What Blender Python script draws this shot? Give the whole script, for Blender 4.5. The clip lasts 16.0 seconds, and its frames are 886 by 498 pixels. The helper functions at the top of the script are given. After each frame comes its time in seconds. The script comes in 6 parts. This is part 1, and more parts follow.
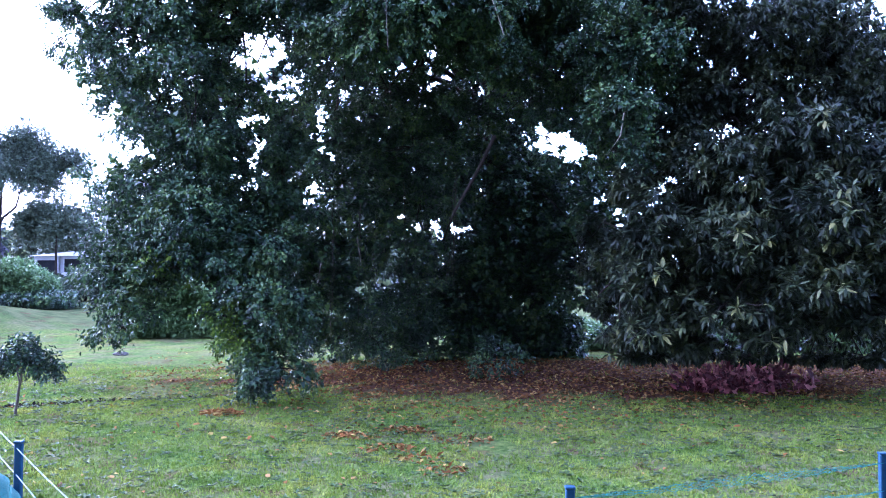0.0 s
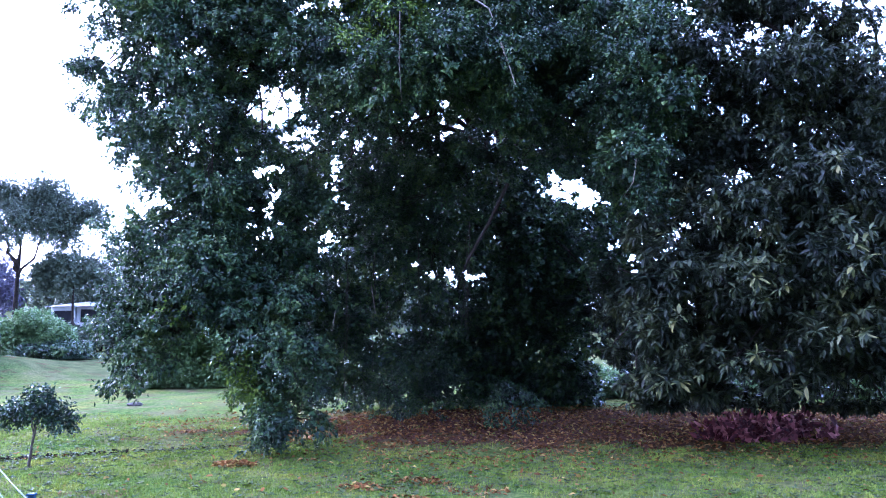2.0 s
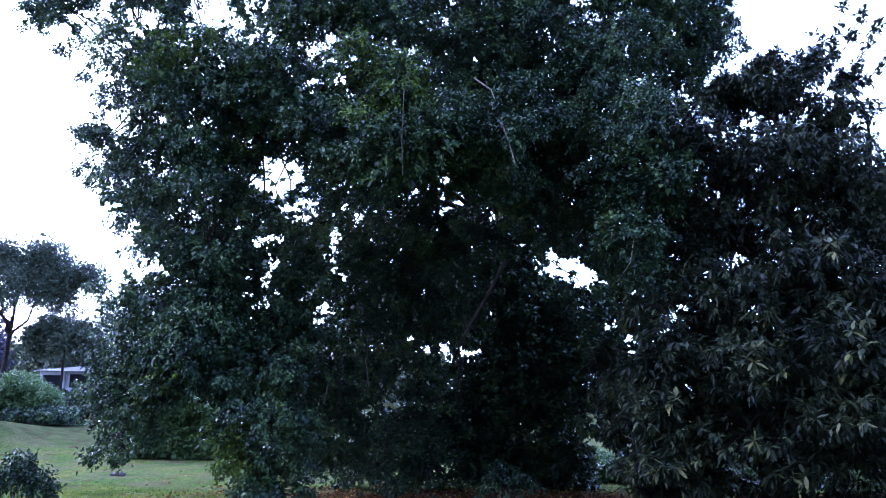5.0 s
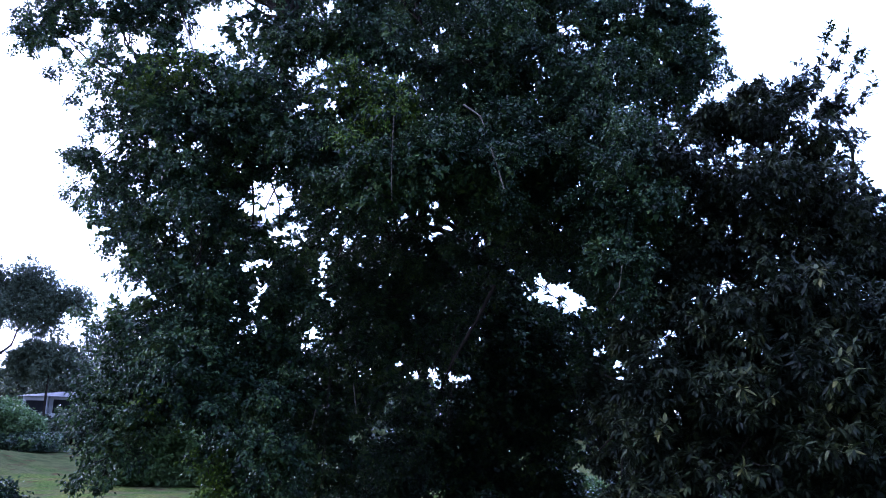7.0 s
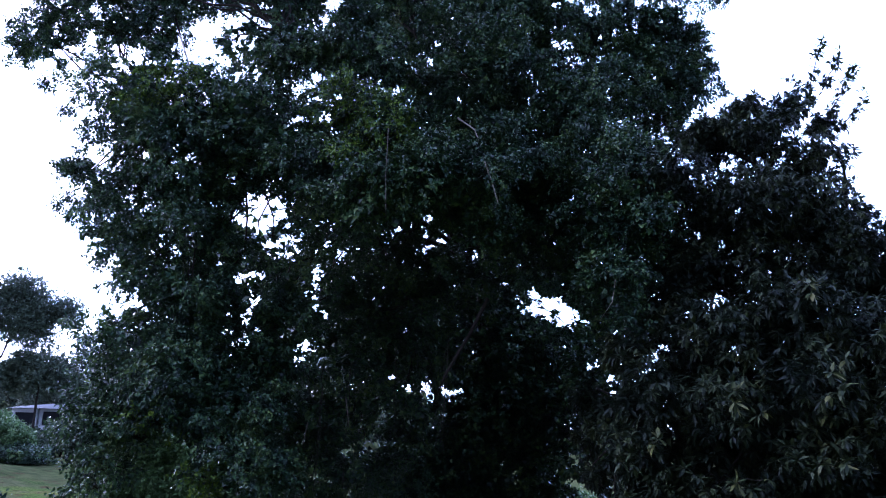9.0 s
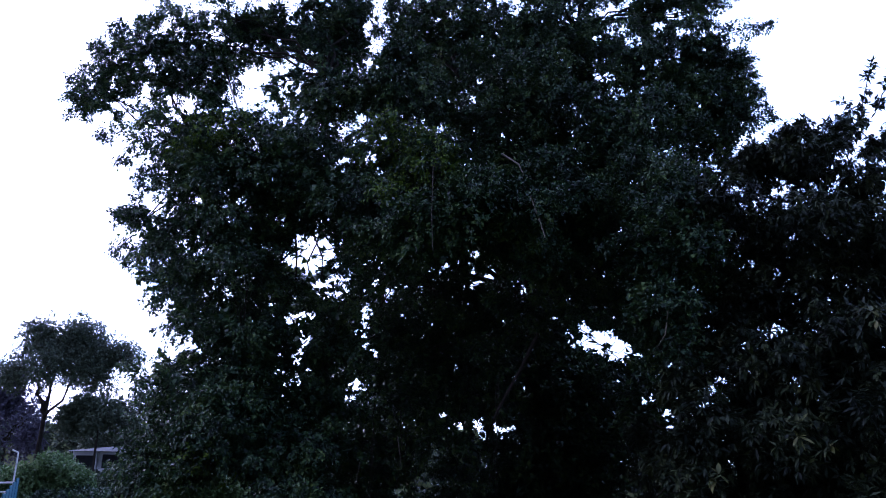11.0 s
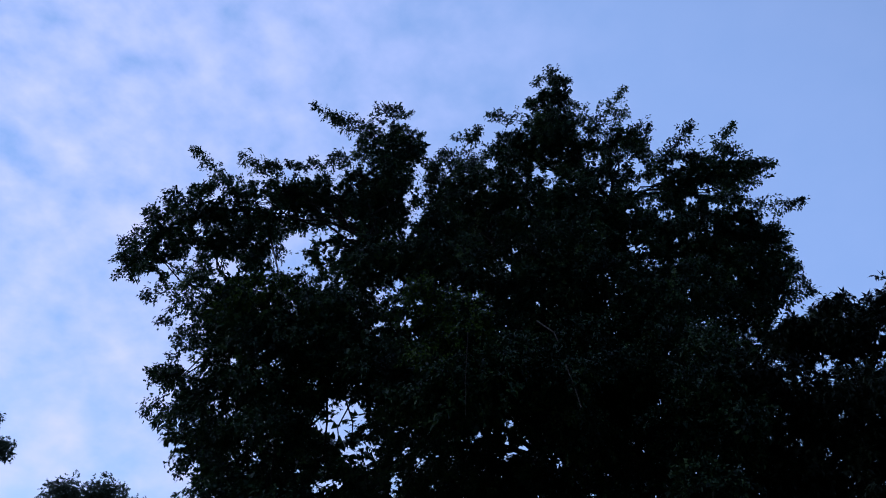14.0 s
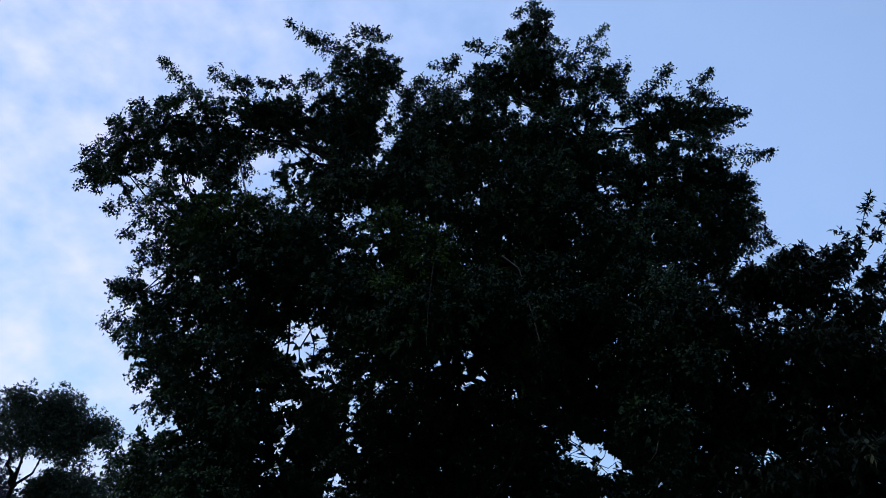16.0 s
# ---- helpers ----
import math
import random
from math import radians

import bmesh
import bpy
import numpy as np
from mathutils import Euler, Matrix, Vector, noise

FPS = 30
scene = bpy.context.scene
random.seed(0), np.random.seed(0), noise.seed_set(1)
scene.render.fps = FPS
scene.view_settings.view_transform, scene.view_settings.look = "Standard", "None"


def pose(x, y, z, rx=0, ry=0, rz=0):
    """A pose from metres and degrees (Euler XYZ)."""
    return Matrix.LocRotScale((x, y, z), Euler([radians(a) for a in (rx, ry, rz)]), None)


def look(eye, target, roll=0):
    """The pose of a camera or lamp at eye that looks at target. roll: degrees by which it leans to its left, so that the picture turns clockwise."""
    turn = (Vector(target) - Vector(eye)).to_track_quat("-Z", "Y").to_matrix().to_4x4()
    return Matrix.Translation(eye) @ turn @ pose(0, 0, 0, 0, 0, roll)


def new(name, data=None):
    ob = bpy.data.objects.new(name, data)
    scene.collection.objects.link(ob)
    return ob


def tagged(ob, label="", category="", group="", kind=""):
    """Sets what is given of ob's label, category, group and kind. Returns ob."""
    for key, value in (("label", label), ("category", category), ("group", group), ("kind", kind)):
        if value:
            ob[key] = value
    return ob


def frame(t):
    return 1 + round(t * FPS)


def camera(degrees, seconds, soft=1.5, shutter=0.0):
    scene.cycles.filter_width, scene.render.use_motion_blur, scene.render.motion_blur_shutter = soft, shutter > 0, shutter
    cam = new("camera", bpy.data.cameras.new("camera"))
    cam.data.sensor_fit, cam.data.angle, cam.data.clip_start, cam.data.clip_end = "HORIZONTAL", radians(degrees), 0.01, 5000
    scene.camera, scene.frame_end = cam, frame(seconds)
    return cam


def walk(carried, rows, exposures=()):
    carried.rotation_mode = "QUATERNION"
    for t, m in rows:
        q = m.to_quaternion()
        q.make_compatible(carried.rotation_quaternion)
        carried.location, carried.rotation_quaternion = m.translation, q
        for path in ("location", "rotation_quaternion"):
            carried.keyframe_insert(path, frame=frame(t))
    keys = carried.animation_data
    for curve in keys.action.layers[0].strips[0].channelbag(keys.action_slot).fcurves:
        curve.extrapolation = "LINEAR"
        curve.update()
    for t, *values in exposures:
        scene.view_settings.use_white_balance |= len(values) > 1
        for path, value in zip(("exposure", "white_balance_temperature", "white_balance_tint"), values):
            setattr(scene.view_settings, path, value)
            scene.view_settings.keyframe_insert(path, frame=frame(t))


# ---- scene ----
cam = camera(60.19, 16.0, soft=1.0)
EYE = (0.0, 0.0, 2.4)


def aim(yaw, pitch, roll=0.0):
    """Pose from the eye: yaw to the right and pitch upward, in degrees."""
    return pose(*EYE, 90 + pitch, 0, -yaw) @ pose(0, 0, 0, 0, 0, roll)


PATH = [
    (0.0, aim(0.00, 2.20, -0.00)),
    (0.5, aim(-0.17, 3.29, -0.19)),
    (1.0, aim(-0.23, 4.30, -0.20)),
    (1.5, aim(-0.38, 5.05, -0.04)),
    (2.0, aim(-1.04, 5.77, -0.38)),
    (2.5, aim(-1.39, 6.63, -0.46)),
    (3.0, aim(-1.84, 7.86, -0.23)),
    (3.5, aim(-2.25, 8.75, 0.05)),
    (4.0, aim(-1.75, 9.58, 0.44)),
    (4.5, aim(-1.23, 10.46, 1.06)),
    (6.8, aim(-0.11, 13.31, 1.27)),
    (7.0, aim(-0.08, 13.26, 1.39)),
    (7.5, aim(-0.14, 13.24, 1.35)),
    (8.0, aim(-0.16, 13.48, 1.35)),
    (8.5, aim(0.28, 13.88, 1.66)),
    (8.7, aim(0.39, 14.06, 1.59)),
    (10.8, aim(-1.46, 15.63, 1.07)),
    (11.0, aim(-3.36, 16.87, 1.02)),
    (11.5, aim(-5.45, 20.71, 0.90)),
    (12.0, aim(-6.77, 23.58, 1.12)),
    (12.5, aim(-7.60, 25.81, 1.31)),
    (13.0, aim(-8.29, 27.13, 1.70)),
    (13.5, aim(-7.67, 28.25, 3.12)),
    (14.0, aim(-6.71, 29.15, 3.63)),
    (14.5, aim(-5.29, 29.26, 4.40)),
    (15.0, aim(-4.88, 28.87, 3.50)),
    (15.5, aim(-4.29, 27.69, 4.26)),
    (16.0, aim(-3.60, 24.16, 5.56)),
]
EXPOSURES = [(0, 5.35, 4790, 29), (2, 5.35, 4750, 30), (3.5, 4.88, 4700, 30), (4.5, 4.57, 4720, 29), (7, 3.77, 4930, 24), (8.5, 3.70, 4930, 24), (11, 2.73, 5050, 28), (11.5, 1.52, 4900, 31),
             (12, 1.05, 4900, 36), (12.5, 0.90, 4830, 32), (13.5, 0.70, 4760, 16), (14.5, 0.52, 4880, 5), (15.5, 0.57, 4750, 0), (16, 0.82, 5180, 3)]
walk(cam, PATH, EXPOSURES)

# ---- sky and sun ----
world = bpy.data.worlds.new("dusk_sky")
scene.world = world
world.use_nodes = True
wn, wl = world.node_tree.nodes, world.node_tree.links
wn.clear()
sky = wn.new("ShaderNodeTexSky")
sky.sky_type, sky.sun_disc = "NISHITA", False
sky.sun_elevation, sky.sun_rotation = radians(8), radians(-52)
sky.air_density, sky.dust_density, sky.ozone_density = 1.0, 0.25, 2.0
coord = wn.new("ShaderNodeTexCoord")
stretch = wn.new("ShaderNodeMapping")
stretch.inputs["Scale"].default_value = (3.6, 3.4, 5.0)
stretch.inputs["Rotation"].default_value = (0.25, 0.3, 0.4)
puffs = wn.new("ShaderNodeTexNoise")
puffs.inputs["Scale"].default_value, puffs.inputs["Detail"].default_value, puffs.inputs["Roughness"].default_value = 4.2, 5, 0.5
ramp = wn.new("ShaderNodeValToRGB")
ramp.color_ramp.elements[0].position, ramp.color_ramp.elements[1].position = 0.28, 0.74
split = wn.new("ShaderNodeSeparateXYZ")
side = wn.new("ShaderNodeMapRange")  # cloud thickens toward the west
side.inputs["From Min"].default_value, side.inputs["From Max"].default_value = 0.15, -0.55
side.inputs["To Min"].default_value, side.inputs["To Max"].default_value = 0.04, 0.95
veil = wn.new("ShaderNodeMath")
veil.operation = "MULTIPLY"
haze = wn.new("ShaderNodeMix")  # thin haze everywhere
haze.data_type = "RGBA"
haze.inputs["Factor"].default_value, haze.inputs["B"].default_value = 0.8, (2.3, 2.7, 3.85, 1)
mixc = wn.new("ShaderNodeMix")
mixc.data_type = "RGBA"
mixc.inputs["B"].default_value = (4.6, 4.0, 4.8, 1)
glow = wn.new("ShaderNodeVectorMath")  # the dusk sky dims away from the sunset
glow.operation = "DOT_PRODUCT"
glow.inputs[1].default_value = (-0.42, 0.88, -0.22)
dim = wn.new("ShaderNodeMapRange")
dim.interpolation_type = "SMOOTHSTEP"
dim.inputs["From Min"].default_value, dim.inputs["From Max"].default_value = -0.6, 0.5
dim.inputs["To Min"].default_value, dim.inputs["To Max"].default_value = 0.24, 1.0
dusk = wn.new("ShaderNodeVectorMath")
dusk.operation = "SCALE"
bg = wn.new("ShaderNodeBackground")
bg.inputs["Strength"].default_value = 0.12
wout = wn.new("ShaderNodeOutputWorld")
wl.new(coord.outputs["Generated"], stretch.inputs["Vector"])
wl.new(stretch.outputs["Vector"], puffs.inputs["Vector"])
wl.new(puffs.outputs["Fac"], ramp.inputs["Fac"])
wl.new(coord.outputs["Generated"], split.inputs["Vector"])
wl.new(split.outputs["X"], side.inputs["Value"])
wl.new(ramp.outputs["Color"], veil.inputs[0])
wl.new(side.outputs["Result"], veil.inputs[1])
wl.new(veil.outputs["Value"], mixc.inputs["Factor"])
wl.new(sky.outputs["Color"], haze.inputs["A"])
wl.new(haze.outputs["Result"], mixc.inputs["A"])
wl.new(coord.outputs["Generated"], glow.inputs[0])
wl.new(glow.outputs["Value"], dim.inputs["Value"])
wl.new(mixc.outputs["Result"], dusk.inputs[0])
wl.new(dim.outputs["Result"], dusk.inputs["Scale"])
wl.new(dusk.outputs["Vector"], bg.inputs["Color"])
wl.new(bg.outputs["Background"], wout.inputs["Surface"])

sun = new("sun", bpy.data.lights.new("sun", "SUN"))
sun.data.energy, sun.data.angle, sun.data.color = 0.5, radians(40), (1.0, 0.92, 0.82)
sun.matrix_world = look((-23, 18, 5.5), (0, 0, 0))


# ---- materials ----
def material(name, colour, other, scale=8.0, rough=0.7, metal=0.0, bump=0.3, fine=60.0, gloss=0.3):
    """Two-scale noise between two colours, with fine relief."""
    m = bpy.data.materials.new(name)
    m.use_nodes = True
    n, l = m.node_tree.nodes, m.node_tree.links
    b = n["Principled BSDF"]
    c = n.new("ShaderNodeTexCoord")
    big, small = n.new("ShaderNodeTexNoise"), n.new("ShaderNodeTexNoise")
    big.inputs["Scale"].default_value, small.inputs["Scale"].default_value = scale, fine
    big.inputs["Detail"].default_value = small.inputs["Detail"].default_value = 5
    add = n.new("ShaderNodeMath")
    add.operation = "MULTIPLY_ADD"
    add.inputs[1].default_value = 0.5
    mul = n.new("ShaderNodeMath")
    mul.operation = "MULTIPLY"
    mul.inputs[1].default_value = 0.5
    r = n.new("ShaderNodeValToRGB")
    r.color_ramp.elements[0].position, r.color_ramp.elements[1].position = 0.36, 0.64
    r.color_ramp.elements[0].color, r.color_ramp.elements[1].color = (*colour, 1), (*other, 1)
    bp = n.new("ShaderNodeBump")
    bp.inputs["Strength"].default_value, bp.inputs["Distance"].default_value = bump, 0.02
    l.new(c.outputs["Object"], big.inputs["Vector"])
    l.new(c.outputs["Object"], small.inputs["Vector"])
    l.new(big.outputs["Fac"], mul.inputs[0])
    l.new(small.outputs["Fac"], add.inputs[0])
    l.new(mul.outputs[0], add.inputs[2])
    l.new(add.outputs[0], r.inputs["Fac"])
    l.new(r.outputs["Color"], b.inputs["Base Color"])
    l.new(small.outputs["Fac"], bp.inputs["Height"])
    l.new(bp.outputs["Normal"], b.inputs["Normal"])
    b.inputs["Roughness"].default_value, b.inputs["Metallic"].default_value, b.inputs["Specular IOR Level"].default_value = rough, metal, gloss
    return m


def leaf_material(name, colours, rough=0.45, thin=0.25, patch=0.5, gloss=0.2, blotch=0.4, each=0.15):
    """Leaves: each one takes its own shade out of the given colours; some light comes through."""
    m = bpy.data.materials.new(name)
    m.use_nodes = True
    n, l = m.node_tree.nodes, m.node_tree.links
    b = n["Principled BSDF"]
    g = n.new("ShaderNodeNewGeometry")
    o = n.new("ShaderNodeObjectInfo")
    c = n.new("ShaderNodeTexCoord")
    t = n.new("ShaderNodeTexNoise")
    t.inputs["Scale"].default_value, t.inputs["Detail"].default_value = patch, 3
    s = n.new("ShaderNodeMath")
    s.operation = "MULTIPLY_ADD"
    s.inputs[1].default_value, s.inputs[2].default_value = blotch, 0.08 - blotch / 2
    a = n.new("ShaderNodeMath")
    a.operation = "MULTIPLY_ADD"
    a.inputs[1].default_value = 1.1 - blotch / 2 - each
    w = n.new("ShaderNodeMath")
    w.operation = "MULTIPLY_ADD"
    w.inputs[1].default_value = each
    r = n.new("ShaderNodeValToRGB")
    while len(r.color_ramp.elements) < len(colours):
        r.color_ramp.elements.new(0.5)
    for i, (e, k) in enumerate(zip(r.color_ramp.elements, colours)):
        e.position, e.color = i / (len(colours) - 1), (*k, 1)
    tr = n.new("ShaderNodeBsdfTranslucent")
    mx = n.new("ShaderNodeMixShader")
    mx.inputs["Fac"].default_value = thin
    l.new(c.outputs["Object"], t.inputs["Vector"])
    l.new(g.outputs["Random Per Island"], a.inputs[0])
    l.new(t.outputs["Fac"], s.inputs[0])
    l.new(s.outputs[0], a.inputs[2])
    l.new(o.outputs["Random"], w.inputs[0])
    l.new(a.outputs[0], w.inputs[2])
    l.new(w.outputs[0], r.inputs["Fac"])
    l.new(r.outputs["Color"], b.inputs["Base Color"])
    l.new(r.outputs["Color"], tr.inputs["Color"])
    l.new(b.outputs["BSDF"], mx.inputs[1])
    l.new(tr.outputs["BSDF"], mx.inputs[2])
    l.new(mx.outputs["Shader"], n["Material Output"].inputs["Surface"])
    b.inputs["Roughness"].default_value, b.inputs["Specular IOR Level"].default_value = rough, gloss
    return m


fig_leaf = leaf_material("fig_leaf", [(0.006342, 0.01591, 0.01145), (0.01331, 0.03381, 0.01853), (0.04118, 0.08687, 0.02875), (0.1378, 0.1971, 0.05214), (0.386, 0.3865, 0.144)], 0.42, 0.06, 1.25, 0.3, 1.1)
fig_young = leaf_material("fig_young_leaf", [(0.02752, 0.05975, 0.007425), (0.07576, 0.1315, 0.01331), (0.1513, 0.2149, 0.02233)], 0.5, 0.15)
mango_leaf = leaf_material("mango_leaf", [(0.00838, 0.01477, 0.008492), (0.01994, 0.02993, 0.01523), (0.06814, 0.08727, 0.03537), (0.1667, 0.1591, 0.04414), (0.299, 0.247, 0.07331)], 0.45, 0.06, 1.3, 0.2, 1.25)
mango_single = leaf_material("mango_single_leaf", [(0.00838, 0.01477, 0.008492), (0.01994, 0.02993, 0.01523), (0.06814, 0.08727, 0.03537), (0.1667, 0.1591, 0.04414), (0.299, 0.247, 0.07331)], 0.45, 0.06, 1.1, 0.22, 0.6, 0.4)
bush_leaf = leaf_material("bush_leaf", [(0.03718, 0.07279, 0.02652), (0.07898, 0.1375, 0.04774), (0.1394, 0.2141, 0.07426)], 0.5, 0.25)
# far foliage lightened and greyed: distance haze put into the leaf colour
hazed_far_leaf = leaf_material("hazed_far_leaf", [(0.03205, 0.04764, 0.03202), (0.0561, 0.07668, 0.04804), (0.09619, 0.1189, 0.06863)], 0.6, 0.15, 0.1)
purple_leaf = leaf_material("purple_leaf", [(0.03, 0.007, 0.012), (0.085, 0.02, 0.028), (0.22, 0.065, 0.072), (0.62, 0.29, 0.27)], 0.5, 0.2, 0.5, 0.25)
# purple-blue haze mixed into the leaf colour of one far tree
hazed_rust_leaf = leaf_material("hazed_rust_tree_leaf", [(0.04256, 0.04189, 0.06854), (0.07296, 0.06732, 0.1012), (0.1094, 0.1047, 0.1387)], 0.6, 0.2, 0.1)
dry_leaf = leaf_material("dry_leaf", [(0.03944, 0.02478, 0.01159), (0.09874, 0.04715, 0.01662), (0.1984, 0.0892, 0.02658), (0.25, 0.147, 0.055), (0.4911, 0.3816, 0.1042)], 0.85, 0.1, 0.5, 0.03)
dry_single = leaf_material("dry_single_leaf", [(0.03944, 0.02478, 0.01159), (0.09874, 0.04715, 0.01662), (0.1984, 0.0892, 0.02658), (0.25, 0.147, 0.055), (0.4911, 0.3816, 0.1042)], 0.85, 0.1, 0.5, 0.03, 0.3, 0.8)
# near-black leaf colour that imitates the shadow of the swale ridge
ridge_shade_leaf = leaf_material("ridge_shade_leaf", [(0.008, 0.008, 0.005), (0.02, 0.018, 0.01), (0.04, 0.03, 0.016)], 0.7, 0.05, 0.5, 0.05)
blade = leaf_material("grass_blade", [(0.08022, 0.1372, 0.0209), (0.149, 0.2165, 0.03252), (0.2673, 0.2866, 0.04645), (0.5158, 0.3658, 0.08129)], 0.75, 0.2, 0.9, 0.05, 1.3)
# dark greens of the rosettes that stand for shadows between tufts
tuft_shade_leaf = leaf_material("tuft_shade_leaf", [(0.022, 0.045, 0.012), (0.05, 0.085, 0.022), (0.12, 0.13, 0.04)], 0.5, 0.15, 0.9, 0.2)
bark = material("bark", (0.018, 0.015, 0.012), (0.042, 0.035, 0.03), 3, 0.9, 0, 0.8, 25, 0.1)
twig_bark = material("twig_bark", (0.2, 0.17, 0.14), (0.34, 0.3, 0.25), 5, 0.85, 0, 0.5, 30)
sapling_bark = material("sapling_bark", (0.05, 0.042, 0.034), (0.10, 0.085, 0.07), 5, 0.85, 0, 0.5, 30)
blue_paint = material("blue_paint", (0.010, 0.034, 0.07), (0.015, 0.05, 0.095), 9, 0.5, 0, 0.15, 90, 0.12)
teal_cloth = material("teal_cloth", (0.002, 0.045, 0.05), (0.004, 0.064, 0.07), 6, 0.8, 0, 0.4, 220, 0.03)
teal_sheet = material("teal_sheet", (0.008, 0.085, 0.13), (0.02, 0.13, 0.18), 3, 0.5, 0, 0.2, 40)
wire_metal = material("galvanised_wire", (0.07, 0.11, 0.17), (0.12, 0.18, 0.25), 30, 0.6, 0.0, 0.1, 120, 0.1)
wire_teal = material("teal_coated_wire", (0.03, 0.17, 0.17), (0.05, 0.24, 0.23), 30, 0.6, 0.0, 0.1, 120, 0.1)
white_paint = material("white_paint", (0.50, 0.51, 0.54), (0.62, 0.62, 0.64), 2, 0.6, 0, 0.1, 30)
plaster = material("pale_plaster", (0.45, 0.46, 0.48), (0.60, 0.60, 0.60), 1.2, 0.8, 0, 0.2, 30)
roof_sheet = material("grey_roof_sheet", (0.10, 0.105, 0.12), (0.17, 0.175, 0.19), 0.8, 0.7, 0, 0.2, 20, 0.2)
dark_glass = material("dark_glass", (0.01, 0.012, 0.015), (0.02, 0.022, 0.026), 2, 0.4, 0, 0.0, 10, 0.1)
# dark grey, so the added south wall bounces little light forward
dark_wall = material("low_bounce_grey_wall", (0.10, 0.105, 0.12), (0.17, 0.175, 0.19), 1.2, 0.9, 0, 0.2, 30, 0.1)
red_paint = material("red_paint", (0.30, 0.03, 0.03), (0.40, 0.05, 0.04), 4, 0.5, 0, 0.1, 40)
red_soil = material("red_soil", (0.075, 0.04, 0.03), (0.14, 0.08, 0.06), 2.5, 0.95, 0, 0.8, 14, 0.05)
stone = material("weathered_stone", (0.03, 0.028, 0.026), (0.07, 0.06, 0.055), 5, 0.9, 0, 0.8, 30)


def ground_material():
    """Lawn over red-brown soil; leaf mould in a broad patch under the two crowns."""
    m = bpy.data.materials.new("lawn_soil")
    m.use_nodes = True
    n, l = m.node_tree.nodes, m.node_tree.links
    b = n["Principled BSDF"]
    c = n.new("ShaderNodeTexCoord")

    def tex(scale, detail=5):
        t = n.new("ShaderNodeTexNoise")
        t.inputs["Scale"].default_value, t.inputs["Detail"].default_value = scale, detail
        l.new(c.outputs["Object"], t.inputs["Vector"])
        return t.outputs["Fac"]

    def rampof(fac, stops):
        r = n.new("ShaderNodeValToRGB")
        while len(r.color_ramp.elements) < len(stops):
            r.color_ramp.elements.new(0.5)
        for e, (p, k) in zip(r.color_ramp.elements, stops):
            e.position, e.color = p, (*k, 1)
        l.new(fac, r.inputs["Fac"])
        return r.outputs["Color"]

    def mix(fac, a, z):
        x = n.new("ShaderNodeMix")
        x.data_type = "RGBA"
        l.new(fac, x.inputs["Factor"])
        l.new(a, x.inputs["A"])
        l.new(z, x.inputs["B"])
        return x.outputs["Result"]

    lawn = rampof(tex(0.45), [(0.36, (0.034, 0.076, 0.02)), (0.5, (0.072, 0.108, 0.026)), (0.64, (0.135, 0.12, 0.038))])
    tuft = rampof(tex(9.0), [(0.40, (0.022, 0.042, 0.011)), (0.5, (0.066, 0.098, 0.024)), (0.60, (0.137, 0.16, 0.045))])
    half = n.new("ShaderNodeValue")
    half.outputs[0].default_value = 0.5
    grass = mix(half.outputs[0], lawn, tuft)
    worn = n.new("ShaderNodeMapRange")
    worn.inputs["From Min"].default_value, worn.inputs["From Max"].default_value, worn.inputs["To Max"].default_value = 0.44, 0.62, 0.85
    l.new(tex(0.8, 7), worn.inputs["Value"])
    grass = mix(worn.outputs["Result"], grass, rampof(tex(6.0), [(0.35, (0.056, 0.066, 0.03)), (0.65, (0.13, 0.116, 0.06))]))
    # rough unmown grass on the bank behind the lawn
    far = n.new("ShaderNodeSeparateXYZ")
    l.new(c.outputs["Object"], far.inputs["Vector"])
    edge = n.new("ShaderNodeMath")
    edge.operation = "MULTIPLY_ADD"
    edge.inputs[1].default_value = 6.0
    l.new(tex(0.35, 5), edge.inputs[0])
    l.new(far.outputs["Y"], edge.inputs[2])
    bank = n.new("ShaderNodeMapRange")
    bank.inputs["From Min"].default_value, bank.inputs["From Max"].default_value, bank.inputs["To Max"].default_value = 35.5, 40.0, 0.85
    l.new(edge.outputs[0], bank.inputs["Value"])
    grass = mix(bank.outputs["Result"], grass, rampof(tex(1.6), [(0.35, (0.03, 0.045, 0.02)), (0.65, (0.075, 0.08, 0.034))]))
    soil = rampof(tex(14), [(0.35, (0.032, 0.018, 0.013)), (0.55, (0.078, 0.04, 0.026)), (0.75, (0.14, 0.08, 0.044))])
    # mould: a wide ellipse under the crowns, with a ragged edge
    v = n.new("ShaderNodeMapping")
    v.vector_type = "TEXTURE"
    v.inputs["Location"].default_value, v.inputs["Scale"].default_value = (4.6, 19.0, 0), (10.6, 3.8, 100)
    l.new(c.outputs["Object"], v.inputs["Vector"])
    d = n.new("ShaderNodeVectorMath")
    d.operation = "LENGTH"
    l.new(v.outputs["Vector"], d.inputs[0])
    e = n.new("ShaderNodeMath")
    e.operation = "MULTIPLY_ADD"
    e.inputs[1].default_value = 1.5
    l.new(tex(0.9, 6), e.inputs[0])
    l.new(d.outputs["Value"], e.inputs[2])
    k = n.new("ShaderNodeMapRange")
    k.inputs["From Min"].default_value, k.inputs["From Max"].default_value = 1.86, 1.52
    l.new(e.outputs[0], k.inputs["Value"])
    # bare reddish spots in the lawn
    spots = n.new("ShaderNodeMapRange")
    spots.inputs["From Min"].default_value, spots.inputs["From Max"].default_value, spots.inputs["To Max"].default_value = 0.57, 0.68, 0.7
    l.new(tex(1.3, 4), spots.inputs["Value"])
    both = n.new("ShaderNodeMath")
    both.operation = "MAXIMUM"
